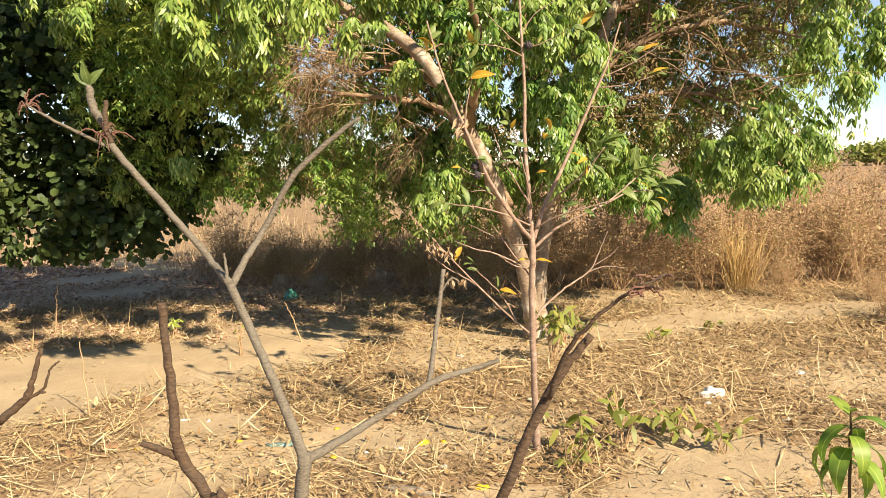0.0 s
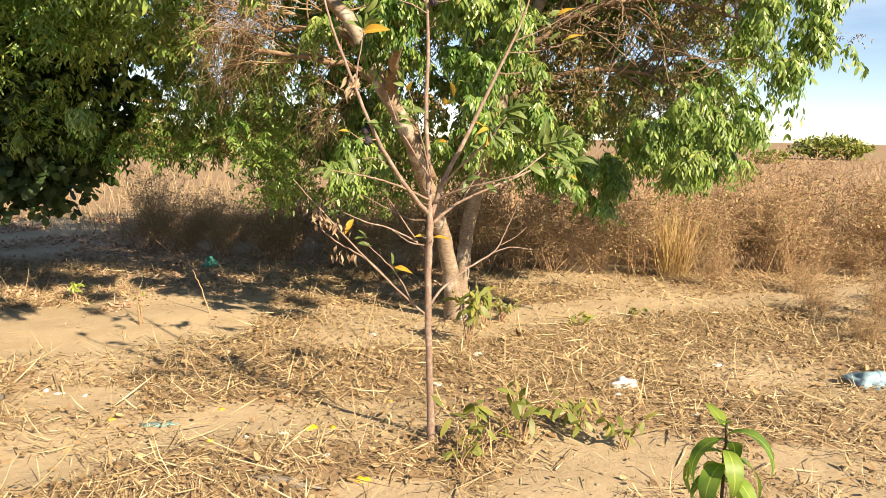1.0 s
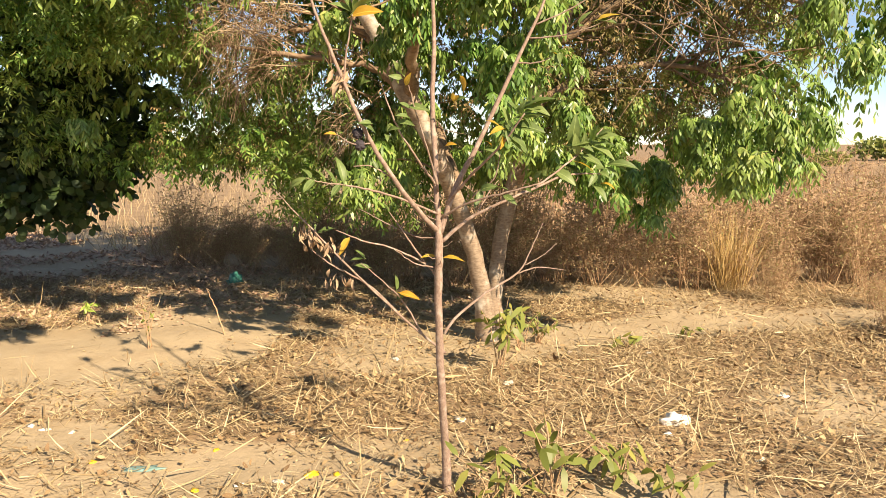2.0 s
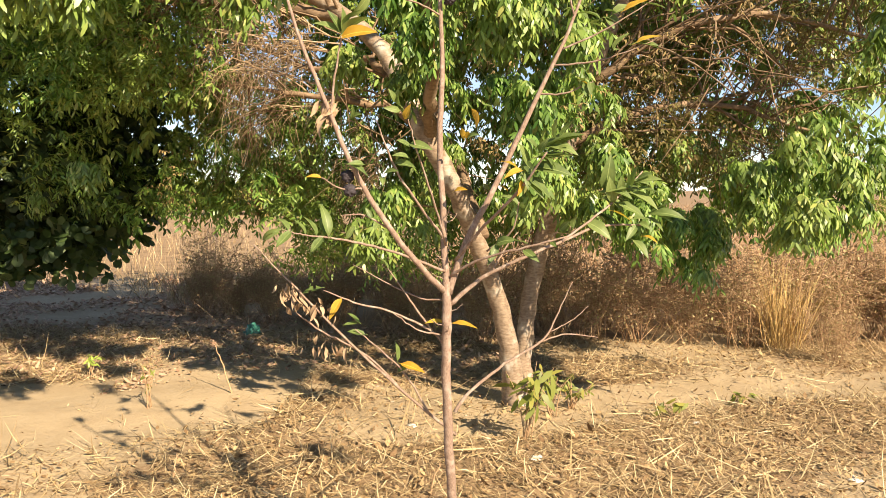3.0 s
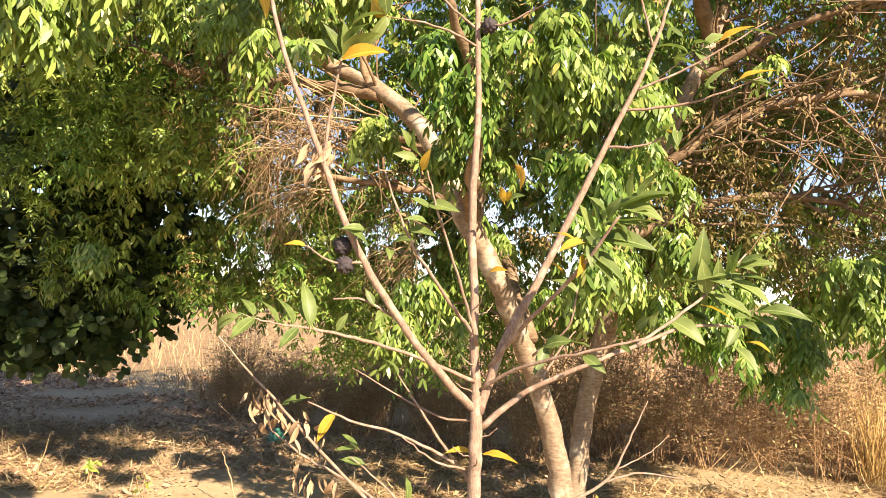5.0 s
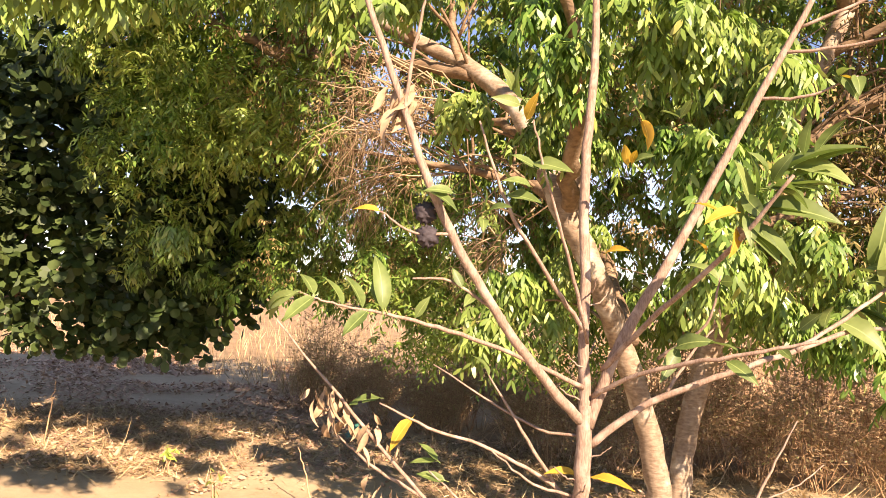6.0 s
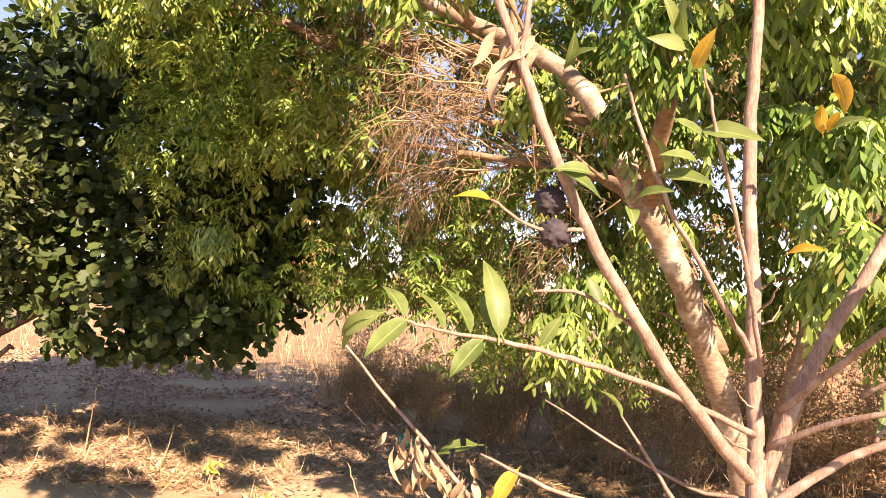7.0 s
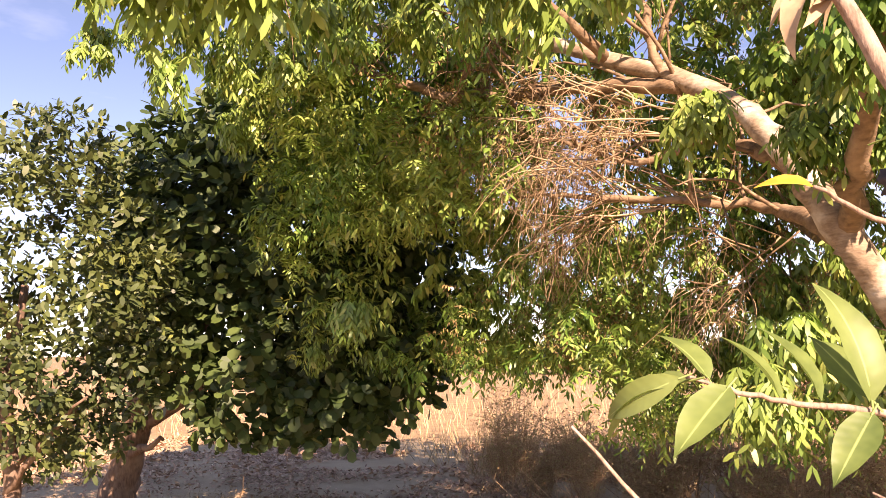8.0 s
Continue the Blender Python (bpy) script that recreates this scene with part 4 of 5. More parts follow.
    for a, b, c in (((0.45, 3.735, 2.05), (0.36, 3.70, 2.09), (0.22, 3.66, 2.11)), ((0.44, 3.738, 2.1), (0.36, 3.72, 2.17), (0.27, 3.7, 2.26)), ((0.442, 3.74, 2.12), (0.52, 3.70, 2.10), (0.68, 3.66, 2.17)),
                    ((0.44, 3.74, 2.15), (0.50, 3.72, 2.24), (0.6, 3.68, 2.3)), ((0.83, 3.735, 1.94), (0.95, 3.72, 1.99), (1.12, 3.70, 2.09)), ((0.76, 3.722, 1.80), (0.84, 3.70, 1.80), (0.92, 3.68, 1.83)),
                    ((0.80, 3.73, 1.89), (0.95, 3.70, 1.90), (1.1, 3.66, 1.95)), ((0.87, 3.74, 2.04), (0.84, 3.72, 2.15), (0.80, 3.70, 2.25)), ((0.60, 3.70, 1.30), (0.68, 3.66, 1.37), (0.70, 3.64, 1.46)),
                    ((0.47, 3.72, 1.02), (0.38, 3.70, 1.04), (0.30, 3.67, 1.1)), ((0.47, 3.70, 1.14), (0.36, 3.72, 1.15), (0.16, 3.72, 1.25)), ((0.62, 3.70, 1.24), (0.66, 3.72, 1.31), (0.7, 3.74, 1.36))):
        wood("twig", [(*a, 0.0042), (*b, 0.0034), (*c, 0.0018)], 5)
    for j in range(9):
        z = rng.uniform(1.03, 1.42)
        a = rng.uniform(0, 6.28)
        wood("twig", [(0.47, 3.70, z, 0.0022), (0.47 + 0.035 * math.cos(a), 3.70 + 0.035 * math.sin(a), z + 0.01, 0.002), (0.47 + 0.06 * math.cos(a), 3.70 + 0.06 * math.sin(a), z + 0.03, 0.0012)], 4)

    def tuft(at, way, count, spread, size=1.0, yellow=0, along=0.0):
        for k in range(count):
            w = Vector(way) + Vector(rng.normal(0, spread, 3)) + Vector((0, 0, -0.1))
            pos = Vector(at) - Vector(way).normalized() * along * rng.uniform(0, 1)
            pool = YELLOW_BLADES if k < yellow else BLADES
            leaf_on(pool[rng.integers(0, len(pool))], pos, w, Vector((0.25, -0.35, 0.8)) + Vector(rng.normal(0, 0.4, 3)), size * rng.uniform(0.8, 1.15), "yellowing leaf" if k < yellow else "")

    def spray(leaves):
        """Leaves by where each stalk sits, where the tip hangs, and the kind: 0 to 4 green, 5 eaten, 6 and 7 yellow."""
        for base, tip, kind in leaves:
            base, tip = Vector(base), Vector(tip)
            d = (tip - base).normalized()
            me = CHEWED if kind == 5 else YELLOW_BLADES[kind - 6] if kind > 5 else BLADES[kind]
            bend, reach = BLADE_FORM[kind]
            up = Vector((0.25, -0.6, 0.75)) + Vector(rng.normal(0, 0.28, 3))
            z = d.cross(up.cross(d)).normalized()
            way = d * math.cos(bend / 2) + z * math.sin(bend / 2)
            leaf_on(me, base, way, z, (tip - base).length / reach, "leaf with insect holes" if kind == 5 else "orange-yellow leaf" if kind > 5 else "")

    spray([
        ((0.043, 3.3, 1.386), (-0.017, 3.33, 1.355), 4),
        ((0.048, 3.305, 1.384), (-0.022, 3.346, 1.336), 0),
        ((0.073, 3.301, 1.381), (0.043, 3.257, 1.338), 3),
        ((0.155, 3.322, 1.364), (0.13, 3.285, 1.322), 3),
        ((0.157, 3.39, 1.364), (0.124, 3.425, 1.455), 4),
        ((0.055, 3.34, 1.383), (0.012, 3.37, 1.416), 0),
        ((0.1, 3.354, 1.368), (0.062, 3.35, 1.414), 0),
    ])
    spray([
        ((0.125, 3.38, 1.366), (0.087, 3.375, 1.42), 0),
        ((0.158, 3.4, 1.366), (0.118, 3.44, 1.414), 3),
        ((0.199, 3.44, 1.354), (0.222, 3.44, 1.392), 3),
        ((0.263, 3.5, 1.41), (0.241, 3.5, 1.444), 3),
        ((0.28, 3.5, 1.394), (0.276, 3.46, 1.377), 2),
    ])
    spray([
        ((0.072, 3.655, 1.181), (0.006, 3.64, 1.159), 5),
        ((0.124, 3.715, 1.139), (0.088, 3.690, 1.071), 7),
        ((0.182, 3.72, 1.058), (0.142, 3.7, 1.093), 3),
        ((0.177, 3.72, 1.056), (0.125, 3.7, 1.049), 3),
    ])
    spray([
        ((0.723, 3.45, 1.564), (0.69, 3.42, 1.63), 3),
        ((0.728, 3.45, 1.58), (0.707, 3.42, 1.647), 0),
        ((0.736, 3.45, 1.561), (0.813, 3.42, 1.543), 1),
        ((0.734, 3.45, 1.559), (0.846, 3.42, 1.536), 0),
        ((0.748, 3.45, 1.589), (0.856, 3.42, 1.589), 1),
        ((0.758, 3.45, 1.61), (0.879, 3.42, 1.65), 0),
        ((0.773, 3.45, 1.62), (0.86, 3.42, 1.593), 2),
        ((0.795, 3.45, 1.642), (0.798, 3.42, 1.692), 3),
    ])
    spray([
        ((0.811, 3.45, 1.642), (0.846, 3.42, 1.692), 1),
        ((0.743, 3.45, 1.61), (0.711, 3.42, 1.641), 2),
        ((0.808, 3.45, 1.633), (0.866, 3.42, 1.646), 1),
        ((0.714, 3.45, 1.538), (0.787, 3.42, 1.466), 1),
        ((0.712, 3.45, 1.528), (0.764, 3.42, 1.472), 0),
        ((0.708, 3.45, 1.554), (0.653, 3.42, 1.528), 6),
        ((0.703, 3.45, 1.527), (0.69, 3.42, 1.478), 7),
        ((0.773, 3.45, 1.607), (0.834, 3.42, 1.619), 1),
    ])
    spray([
        ((0.753, 3.45, 1.601), (0.779, 3.42, 1.644), 0),
        ((0.718, 3.45, 1.549), (0.722, 3.42, 1.495), 2),
    ])
    spray([
        ((0.98, 3.78, 1.496), (0.993, 3.75, 1.616), 0),
        ((0.968, 3.78, 1.493), (1.047, 3.75, 1.504), 1),
        ((0.998, 3.78, 1.494), (1.065, 3.75, 1.467), 2),
        ((1.008, 3.78, 1.457), (0.989, 3.75, 1.542), 3),
        ((1.044, 3.78, 1.5), (1.042, 3.75, 1.577), 0),
        ((1.064, 3.78, 1.508), (1.081, 3.75, 1.576), 1),
        ((1.076, 3.78, 1.521), (1.157, 3.75, 1.531), 0),
        ((1.076, 3.78, 1.502), (1.151, 3.75, 1.487), 1),
    ])
    spray([
        ((1.058, 3.78, 1.489), (1.146, 3.75, 1.433), 0),
        ((1.023, 3.78, 1.457), (1.105, 3.75, 1.408), 1),
        ((1.082, 3.78, 1.533), (1.129, 3.75, 1.552), 3),
        ((1.001, 3.78, 1.431), (1.065, 3.75, 1.394), 7),
        ((0.921, 3.78, 1.392), (1.0, 3.75, 1.337), 2),
        ((1.052, 3.78, 1.483), (1.109, 3.75, 1.459), 1),
        ((1.034, 3.78, 1.482), (1.027, 3.75, 1.543), 2),
        ((0.987, 3.78, 1.481), (0.938, 3.75, 1.491), 3),
    ])
    spray([
        ((1.112, 3.8, 1.41), (1.169, 3.77, 1.361), 0),
        ((1.123, 3.8, 1.42), (1.244, 3.77, 1.4), 4),
        ((1.141, 3.8, 1.429), (1.198, 3.77, 1.392), 1),
        ((1.094, 3.8, 1.39), (1.129, 3.77, 1.368), 2),
        ((1.088, 3.8, 1.384), (1.048, 3.77, 1.332), 1),
        ((1.076, 3.8, 1.334), (1.123, 3.77, 1.274), 0),
        ((1.106, 3.8, 1.347), (1.152, 3.77, 1.324), 6),
        ((1.135, 3.8, 1.423), (1.184, 3.77, 1.455), 3),
    ])
    spray([
        ((0.826, 3.6, 1.375), (0.853, 3.57, 1.405), 3),
        ((0.863, 3.6, 1.38), (0.872, 3.57, 1.419), 2),
        ((0.798, 3.62, 1.34), (0.816, 3.59, 1.323), 3),
        ((0.714, 3.62, 1.31), (0.764, 3.59, 1.276), 0),
        ((0.634, 3.65, 1.326), (0.604, 3.62, 1.263), 1),
        ((0.628, 3.65, 1.326), (0.696, 3.62, 1.342), 2),
        ((0.685, 3.62, 1.341), (0.728, 3.59, 1.333), 3),
    ])
    spray([
        ((0.363, 3.47, 1.7), (0.387, 3.44, 1.741), 7),
        ((0.353, 3.46, 1.723), (0.308, 3.43, 1.729), 1),
        ((0.358, 3.47, 1.733), (0.351, 3.44, 1.787), 2),
        ((0.339, 3.46, 1.748), (0.322, 3.43, 1.783), 0),
        ((0.53, 3.62, 1.651), (0.523, 3.59, 1.684), 6),
        ((0.539, 3.62, 1.656), (0.578, 3.59, 1.664), 0),
        ((0.536, 3.62, 1.655), (0.545, 3.59, 1.674), 7),
        ((0.617, 3.68, 1.755), (0.582, 3.65, 1.759), 3),
    ])
    spray([
        ((0.62, 3.68, 1.756), (0.637, 3.65, 1.782), 1),
        ((0.648, 3.6, 1.583), (0.699, 3.57, 1.558), 7),
        ((0.663, 3.5, 1.492), (0.638, 3.47, 1.508), 6),
        ((0.496, 3.66, 1.491), (0.541, 3.63, 1.496), 6),
        ((0.328, 3.52, 1.578), (0.396, 3.49, 1.56), 1),
        ((0.332, 3.52, 1.582), (0.315, 3.49, 1.624), 2),
        ((0.372, 3.5, 1.591), (0.327, 3.47, 1.595), 0),
        ((0.375, 3.5, 1.632), (0.448, 3.47, 1.611), 1),
    ])
    spray([
        ((0.379, 3.5, 1.624), (0.338, 3.47, 1.64), 3),
        ((0.286, 3.5, 1.542), (0.301, 3.47, 1.579), 1),
        ((0.298, 3.5, 1.542), (0.348, 3.47, 1.55), 0),
        ((0.29, 3.5, 1.533), (0.3, 3.47, 1.505), 2),
        ((0.248, 3.45, 1.569), (0.205, 3.42, 1.568), 0),
        ((0.212, 3.43, 1.694), (0.227, 3.4, 1.732), 1),
        ((0.215, 3.43, 1.698), (0.254, 3.4, 1.708), 0),
    ])
    spray([
        ((0.186, 3.43, 1.926), (0.298, 3.4, 1.934), 6),
        ((0.185, 3.43, 1.94), (0.113, 3.4, 1.961), 0),
        ((0.188, 3.43, 1.94), (0.155, 3.4, 1.997), 1),
        ((0.192, 3.43, 1.945), (0.255, 3.4, 1.997), 2),
        ((0.192, 3.43, 1.945), (0.197, 3.4, 2.008), 3),
        ((0.19, 3.43, 1.936), (0.278, 3.4, 1.975), 0),
    ])
    leaf_on(BLADES[3], (0.20, 3.72, 1.02), (-0.7, -0.3, 0.2), (0.2, -0.6, 0.7), 0.7)
    leaf_on(BLADES[3], (0.30, 3.78, 0.92), (0.0, -0.2, 0.9), (0.8, -0.5, 0.2), 0.8)
    leaf_on(YELLOW_BLADES[1], (0.31, 3.78, 0.91), (0.8, -0.3, -0.1), (0.1, -0.6, 0.7), 0.75, "yellow leaf")
    leaf_on(BLADES[2], (0.30, 3.79, 0.88), (0.5, -0.1, 0.5), (0.1, -0.6, 0.7), 0.5)
    leaf_on(YELLOW_BLADES[0], (0.46, 3.73, 1.06), (-0.6, -0.4, 0.25), (0.1, -0.4, 0.9), 0.6, "yellow leaf")
    leaf_on(YELLOW_BLADES[1], (0.485, 3.73, 1.06), (0.9, -0.3, 0.05), (0.1, -0.4, 0.9), 0.75, "yellow leaf")
    tuft((1.08, 3.81, 1.53), (0.7, -0.1, 0.4), 10, 0.42, 0.72, 0, 0.16)
    tuft((1.12, 3.83, 1.40), (0.9, -0.1, -0.1), 6, 0.4, 0.75, 0, 0.18)
    tuft((0.78, 3.43, 1.60), (0.7, -0.2, 0.2), 8, 0.4, 0.65, 0, 0.08)
    leaf_on(YELLOW_BLADES[0], (0.13, 3.42, 1.53), (-0.6, -0.4, 0.2), (0.2, -0.6, 0.7), 0.4, "yellow leaf")
    leaf_on(BLADES[4], (0.18, 3.46, 1.57), (0.7, -0.5, 0.1), (0.1, -0.5, 0.8), 0.8)
    tuft((0.28, 3.70, 1.24), (-0.3, -0.2, 0.6), 1, 0.4, 0.6)
    tuft((0.23, 3.66, 2.11), (-0.6, -0.3, 0.1), 4, 0.5, 0.9, 1)
    tuft((0.28, 3.7, 2.26), (-0.5, -0.3, 0.3), 4, 0.5, 0.9)
    tuft((0.67, 3.66, 2.17), (0.5, -0.3, 0.1), 4, 0.5, 0.9)
    tuft((1.1, 3.70, 2.08), (0.7, -0.3, 0.2), 9, 0.5, 0.72, 1, 0.2)
    tuft((0.92, 3.68, 1.83), (0.6, -0.3, -0.1), 5, 0.5, 0.62, 1, 0.06)
    tuft((1.08, 3.66, 1.95), (0.7, -0.3, 0.1), 6, 0.5, 0.7, 1, 0.14)
    tuft((0.80, 3.70, 2.24), (-0.1, -0.3, 0.3), 5, 0.6, 0.9, 1)
    tuft((0.70, 3.65, 1.45), (0.0, -0.4, 0.5), 2, 0.6, 0.7)
    tuft((0.55, 3.68, 1.75), (0.3, -0.4, -0.2), 2, 0.6, 0.7, 1)
    tuft((0.02, 3.425, 2.1), (0.5, -0.3, -0.1), 6, 0.6, 0.75, 3, 0.08)
    for x, y, z, n, s in ((-0.05, 3.62, 1.20, 9, 0.6), (-0.02, 3.63, 1.16, 10, 0.62), (0.02, 3.65, 1.12, 9, 0.6), (0.06, 3.69, 1.0, 7, 0.65), (0.1, 3.70, 0.97, 6, 0.65), (0.08, 3.66, 1.08, 4, 0.5)):
        for k in range(n):
            p = Vector((x + 0.015, y, z)) + Vector(rng.normal(0, 0.018, 3))
            leaf_on(DRY_BLADES[rng.integers(0, 3)], p, Vector((rng.normal(0, 0.35), rng.normal(0, 0.35), -1)), Vector((rng.normal(0, 1), -1, 0.1)), s * rng.uniform(0.45, 0.85), "curled dry leaf", "dry_leaf")
    for k in range(15):
        p = Vector((0.150, 3.46, 1.735)) + Vector(rng.normal(0, 0.016, 3))
        leaf_on(DRY_BLADES[rng.integers(0, 3)], p, Vector((rng.normal(-0.55, 0.3), rng.normal(-0.2, 0.3), -0.8)), Vector((rng.normal(0, 0.6), -1, 0.2)), rng.uniform(0.42, 0.72), "curled dry leaf", "dry_leaf")
    # shrivelled knobbly fruit
    for x, y, z, r in ((0.197, 3.465, 1.535, 0.021), (0.204, 3.46, 1.494, 0.021), (0.215, 3.475, 1.565, 0.015), (0.475, 3.72, 2.10, 0.022)):
        bm = bmesh.new()
        bmesh.ops.create_uvsphere(bm, u_segments=32, v_segments=22, radius=r)
        for v in bm.verts:
            n = v.co.normalized()
            q = noise.voronoi(n * 3.0 + Vector((z * 5, x * 3, 0)))[0]
            v.co += n * r * (0.42 * (0.45 - min(1, q[0] * 1.7)))
        me = bpy.data.meshes.new("dried_fruit")
        bm.to_mesh(me)
        bm.free()
        me.polygons.foreach_set("use_smooth", [True] * len(me.polygons))
        o = part("dried_fruit", me, FRUIT, tree, "dark shrivelled knobbly fruit")
        o.location = (x - O[0], y - O[1], z)


sapling()


# ---------------------------------------------------------------- bare cut stems close to the start of the walk
def bare_stems():
    rng = np.random.default_rng(31)
    O = (0.03, 0.56, 0.0)
    tree = thing("bare_shrub", O, "leafless grey forked shrub", "shrub")

    def wood(t, o, name, nodes, mat, sides=8):
        tb = Tubes()
        tb.add([(x - o[0], y - o[1], z, r * 0.86) for x, y, z, r in nodes], sides, 6, 0.0003, rng, 0.035)
        return part(name, tb.mesh(name), mat, t)

    wood(tree, O, "stem", [(0.03, 0.56, -0.02, 0.012), (0.0, 0.56, 0.6, 0.0095), (-0.022, 0.57, 1.2, 0.0075), (-0.019, 0.57, 1.313, 0.007)], GREY_TWIG)
    wood(tree, O, "branch", [(-0.019, 0.57, 1.308, 0.0058), (-0.043, 0.59, 1.36, 0.0052), (-0.067, 0.61, 1.405, 0.0048), (-0.088, 0.615, 1.456, 0.0046)], GREY_TWIG)
    wood(tree, O, "branch", [(-0.088, 0.615, 1.456, 0.0044), (-0.113, 0.65, 1.47, 0.004), (-0.14, 0.66, 1.5, 0.0038), (-0.179, 0.66, 1.549, 0.0036), (-0.204, 0.66, 1.582, 0.004), (-0.218, 0.68, 1.6, 0.0044), (-0.229, 0.68, 1.621, 0.0046), (-0.231, 0.68, 1.642, 0.004)], GREY_TWIG)
    wood(tree, O, "branch", [(-0.204, 0.66, 1.585, 0.0032), (-0.209, 0.66, 1.6, 0.003), (-0.207, 0.66, 1.625, 0.0025)], BROWN_TWIG)
    wood(tree, O, "twig", [(-0.21, 0.66, 1.583, 0.002), (-0.23, 0.66, 1.593, 0.0018), (-0.261, 0.66, 1.61, 0.0016), (-0.283, 0.66, 1.624, 0.001)], GREY_TWIG)
    wood(tree, O, "branch", [(-0.087, 0.615, 1.452, 0.0042), (-0.078, 0.65, 1.478, 0.0038), (-0.066, 0.67, 1.502, 0.0036), (-0.036, 0.67, 1.55, 0.0034), (0.009, 0.67, 1.588, 0.0028), (0.03, 0.67, 1.602, 0.0015)], GREY_TWIG)
    wood(tree, O, "twig", [(-0.09, 0.617, 1.455, 0.0022), (-0.092, 0.62, 1.47, 0.0016), (-0.093, 0.62, 1.482, 0.001)], GREY_TWIG)
    wood(tree, O, "branch", [(-0.019, 0.57, 1.306, 0.0052), (0.0, 0.6, 1.308, 0.0046), (0.026, 0.64, 1.312, 0.0044), (0.087, 0.66, 1.345, 0.004), (0.125, 0.7, 1.346, 0.0034), (0.157, 0.705, 1.354, 0.0026)], GREY_TWIG)
    wood(tree, O, "branch", [(0.086, 0.66, 1.345, 0.0034), (0.09, 0.70, 1.368, 0.003), (0.095, 0.73, 1.40, 0.003), (0.102, 0.74, 1.445, 0.0028)], GREY_TWIG)
    wood(tree, O, "twig", [(0.097, 0.735, 1.42, 0.0015), (0.11, 0.74, 1.435, 0.0012), (0.118, 0.745, 1.43, 0.001)], GREY_TWIG)
    for x, y, z, n in ((-0.283, 0.66, 1.622, 10), (-0.212, 0.66, 1.592, 16)):
        for k in range(n):
            e = rng.normal(0, 0.011, 3)
            wood(tree, O, "withered_bud", [(x, y, z, 0.0008), (x + e[0] * 0.6, y + e[1] * 0.6, z + e[2] * 0.6 + 0.003, 0.0009), (x + e[0], y + e[1], z + e[2] - 0.004, 0.0005)], BUD, 4)
    for k in range(3):
        set_leaf(tree, O, BLADES[k], (-0.231, 0.68, 1.642), (0.5 - 0.5 * k, -0.3, 0.5), (0.1, -1, 0.3), 0.2, "tiny folded young leaf")
    P = (-0.04, 0.45, 0.0)
    st = thing("cut_stem", P, "short pruned brown stem with a broken side stub", "stem", "pruned stems")
    wood(st, P, "stem", [(-0.03, 0.45, -0.02, 0.009), (-0.035, 0.45, 0.7, 0.007), (-0.048, 0.45, 1.27, 0.0052), (-0.062, 0.45, 1.328, 0.005), (-0.08, 0.45, 1.362, 0.0048), (-0.082, 0.45, 1.403, 0.004), (-0.084, 0.45, 1.443, 0.0034), (-0.085, 0.45, 1.468, 0.0034)], BROWN_TWIG)
    wood(st, P, "stub", [(-0.08, 0.45, 1.358, 0.0036), (-0.091, 0.45, 1.363, 0.0032), (-0.106, 0.45, 1.369, 0.0026)], BROWN_TWIG)
    Q = (-0.22, 0.36, 0.0)
    st = thing("cut_stem", Q, "leaning pruned brown stem with a withered flower spray", "stem", "pruned stems")
    wood(st, Q, "stem", [(-0.22, 0.36, -0.02, 0.007), (-0.10, 0.345, 0.7, 0.0055), (0.09, 0.318, 1.28, 0.0036), (0.138, 0.31, 1.387, 0.0034), (0.153, 0.31, 1.422, 0.0032), (0.171, 0.31, 1.454, 0.003), (0.184, 0.31, 1.47, 0.0024)], BROWN_TWIG)
    wood(st, Q, "twig", [(0.162, 0.305, 1.44, 0.0016), (0.168, 0.29, 1.465, 0.0014), (0.178, 0.283, 1.481, 0.0012), (0.195, 0.28, 1.495, 0.001), (0.213, 0.28, 1.504, 0.0007)], BROWN_TWIG)
    for k in range(16):
        t = rng.uniform(0, 1)
        x, z = 0.196 + 0.016 * t, 1.494 + 0.009 * t
        e = rng.normal(0, 0.004, 3)
        wood(st, Q, "withered_bud", [(x, 0.28, z, 0.0005), (x + e[0] * 0.8, 0.28 + e[1], z + e[2] * 0.7, 0.0006), (x + e[0] * 1.2, 0.28 + e[1] * 1.5, z + e[2] - 0.001, 0.0003)], BUD, 4)
    R = (-0.26, 0.5, 0.0)
    st = thing("cut_stem", R, "thin dark twig with a withered shoot", "stem", "pruned stems")
    wood(st, R, "stem", [(-0.3, 0.5, -0.02, 0.006), (-0.29, 0.5, 0.9, 0.005), (-0.255, 0.5, 1.35, 0.004), (-0.236, 0.5, 1.371, 0.0038), (-0.215, 0.5, 1.388, 0.0034), (-0.207, 0.5, 1.405, 0.0024), (-0.199, 0.5, 1.427, 0.0018)], BROWN_TWIG)
    wood(st, R, "twig", [(-0.216, 0.5, 1.387, 0.0016), (-0.201, 0.5, 1.395, 0.0014), (-0.194, 0.5, 1.41, 0.001), (-0.186, 0.5, 1.417, 0.0008)], BROWN_TWIG)
    wood(st, R, "twig", [(-0.216, 0.5, 1.386, 0.0018), (-0.208, 0.5, 1.391, 0.0016), (-0.199, 0.5, 1.393, 0.001)], BROWN_TWIG)


bare_stems()


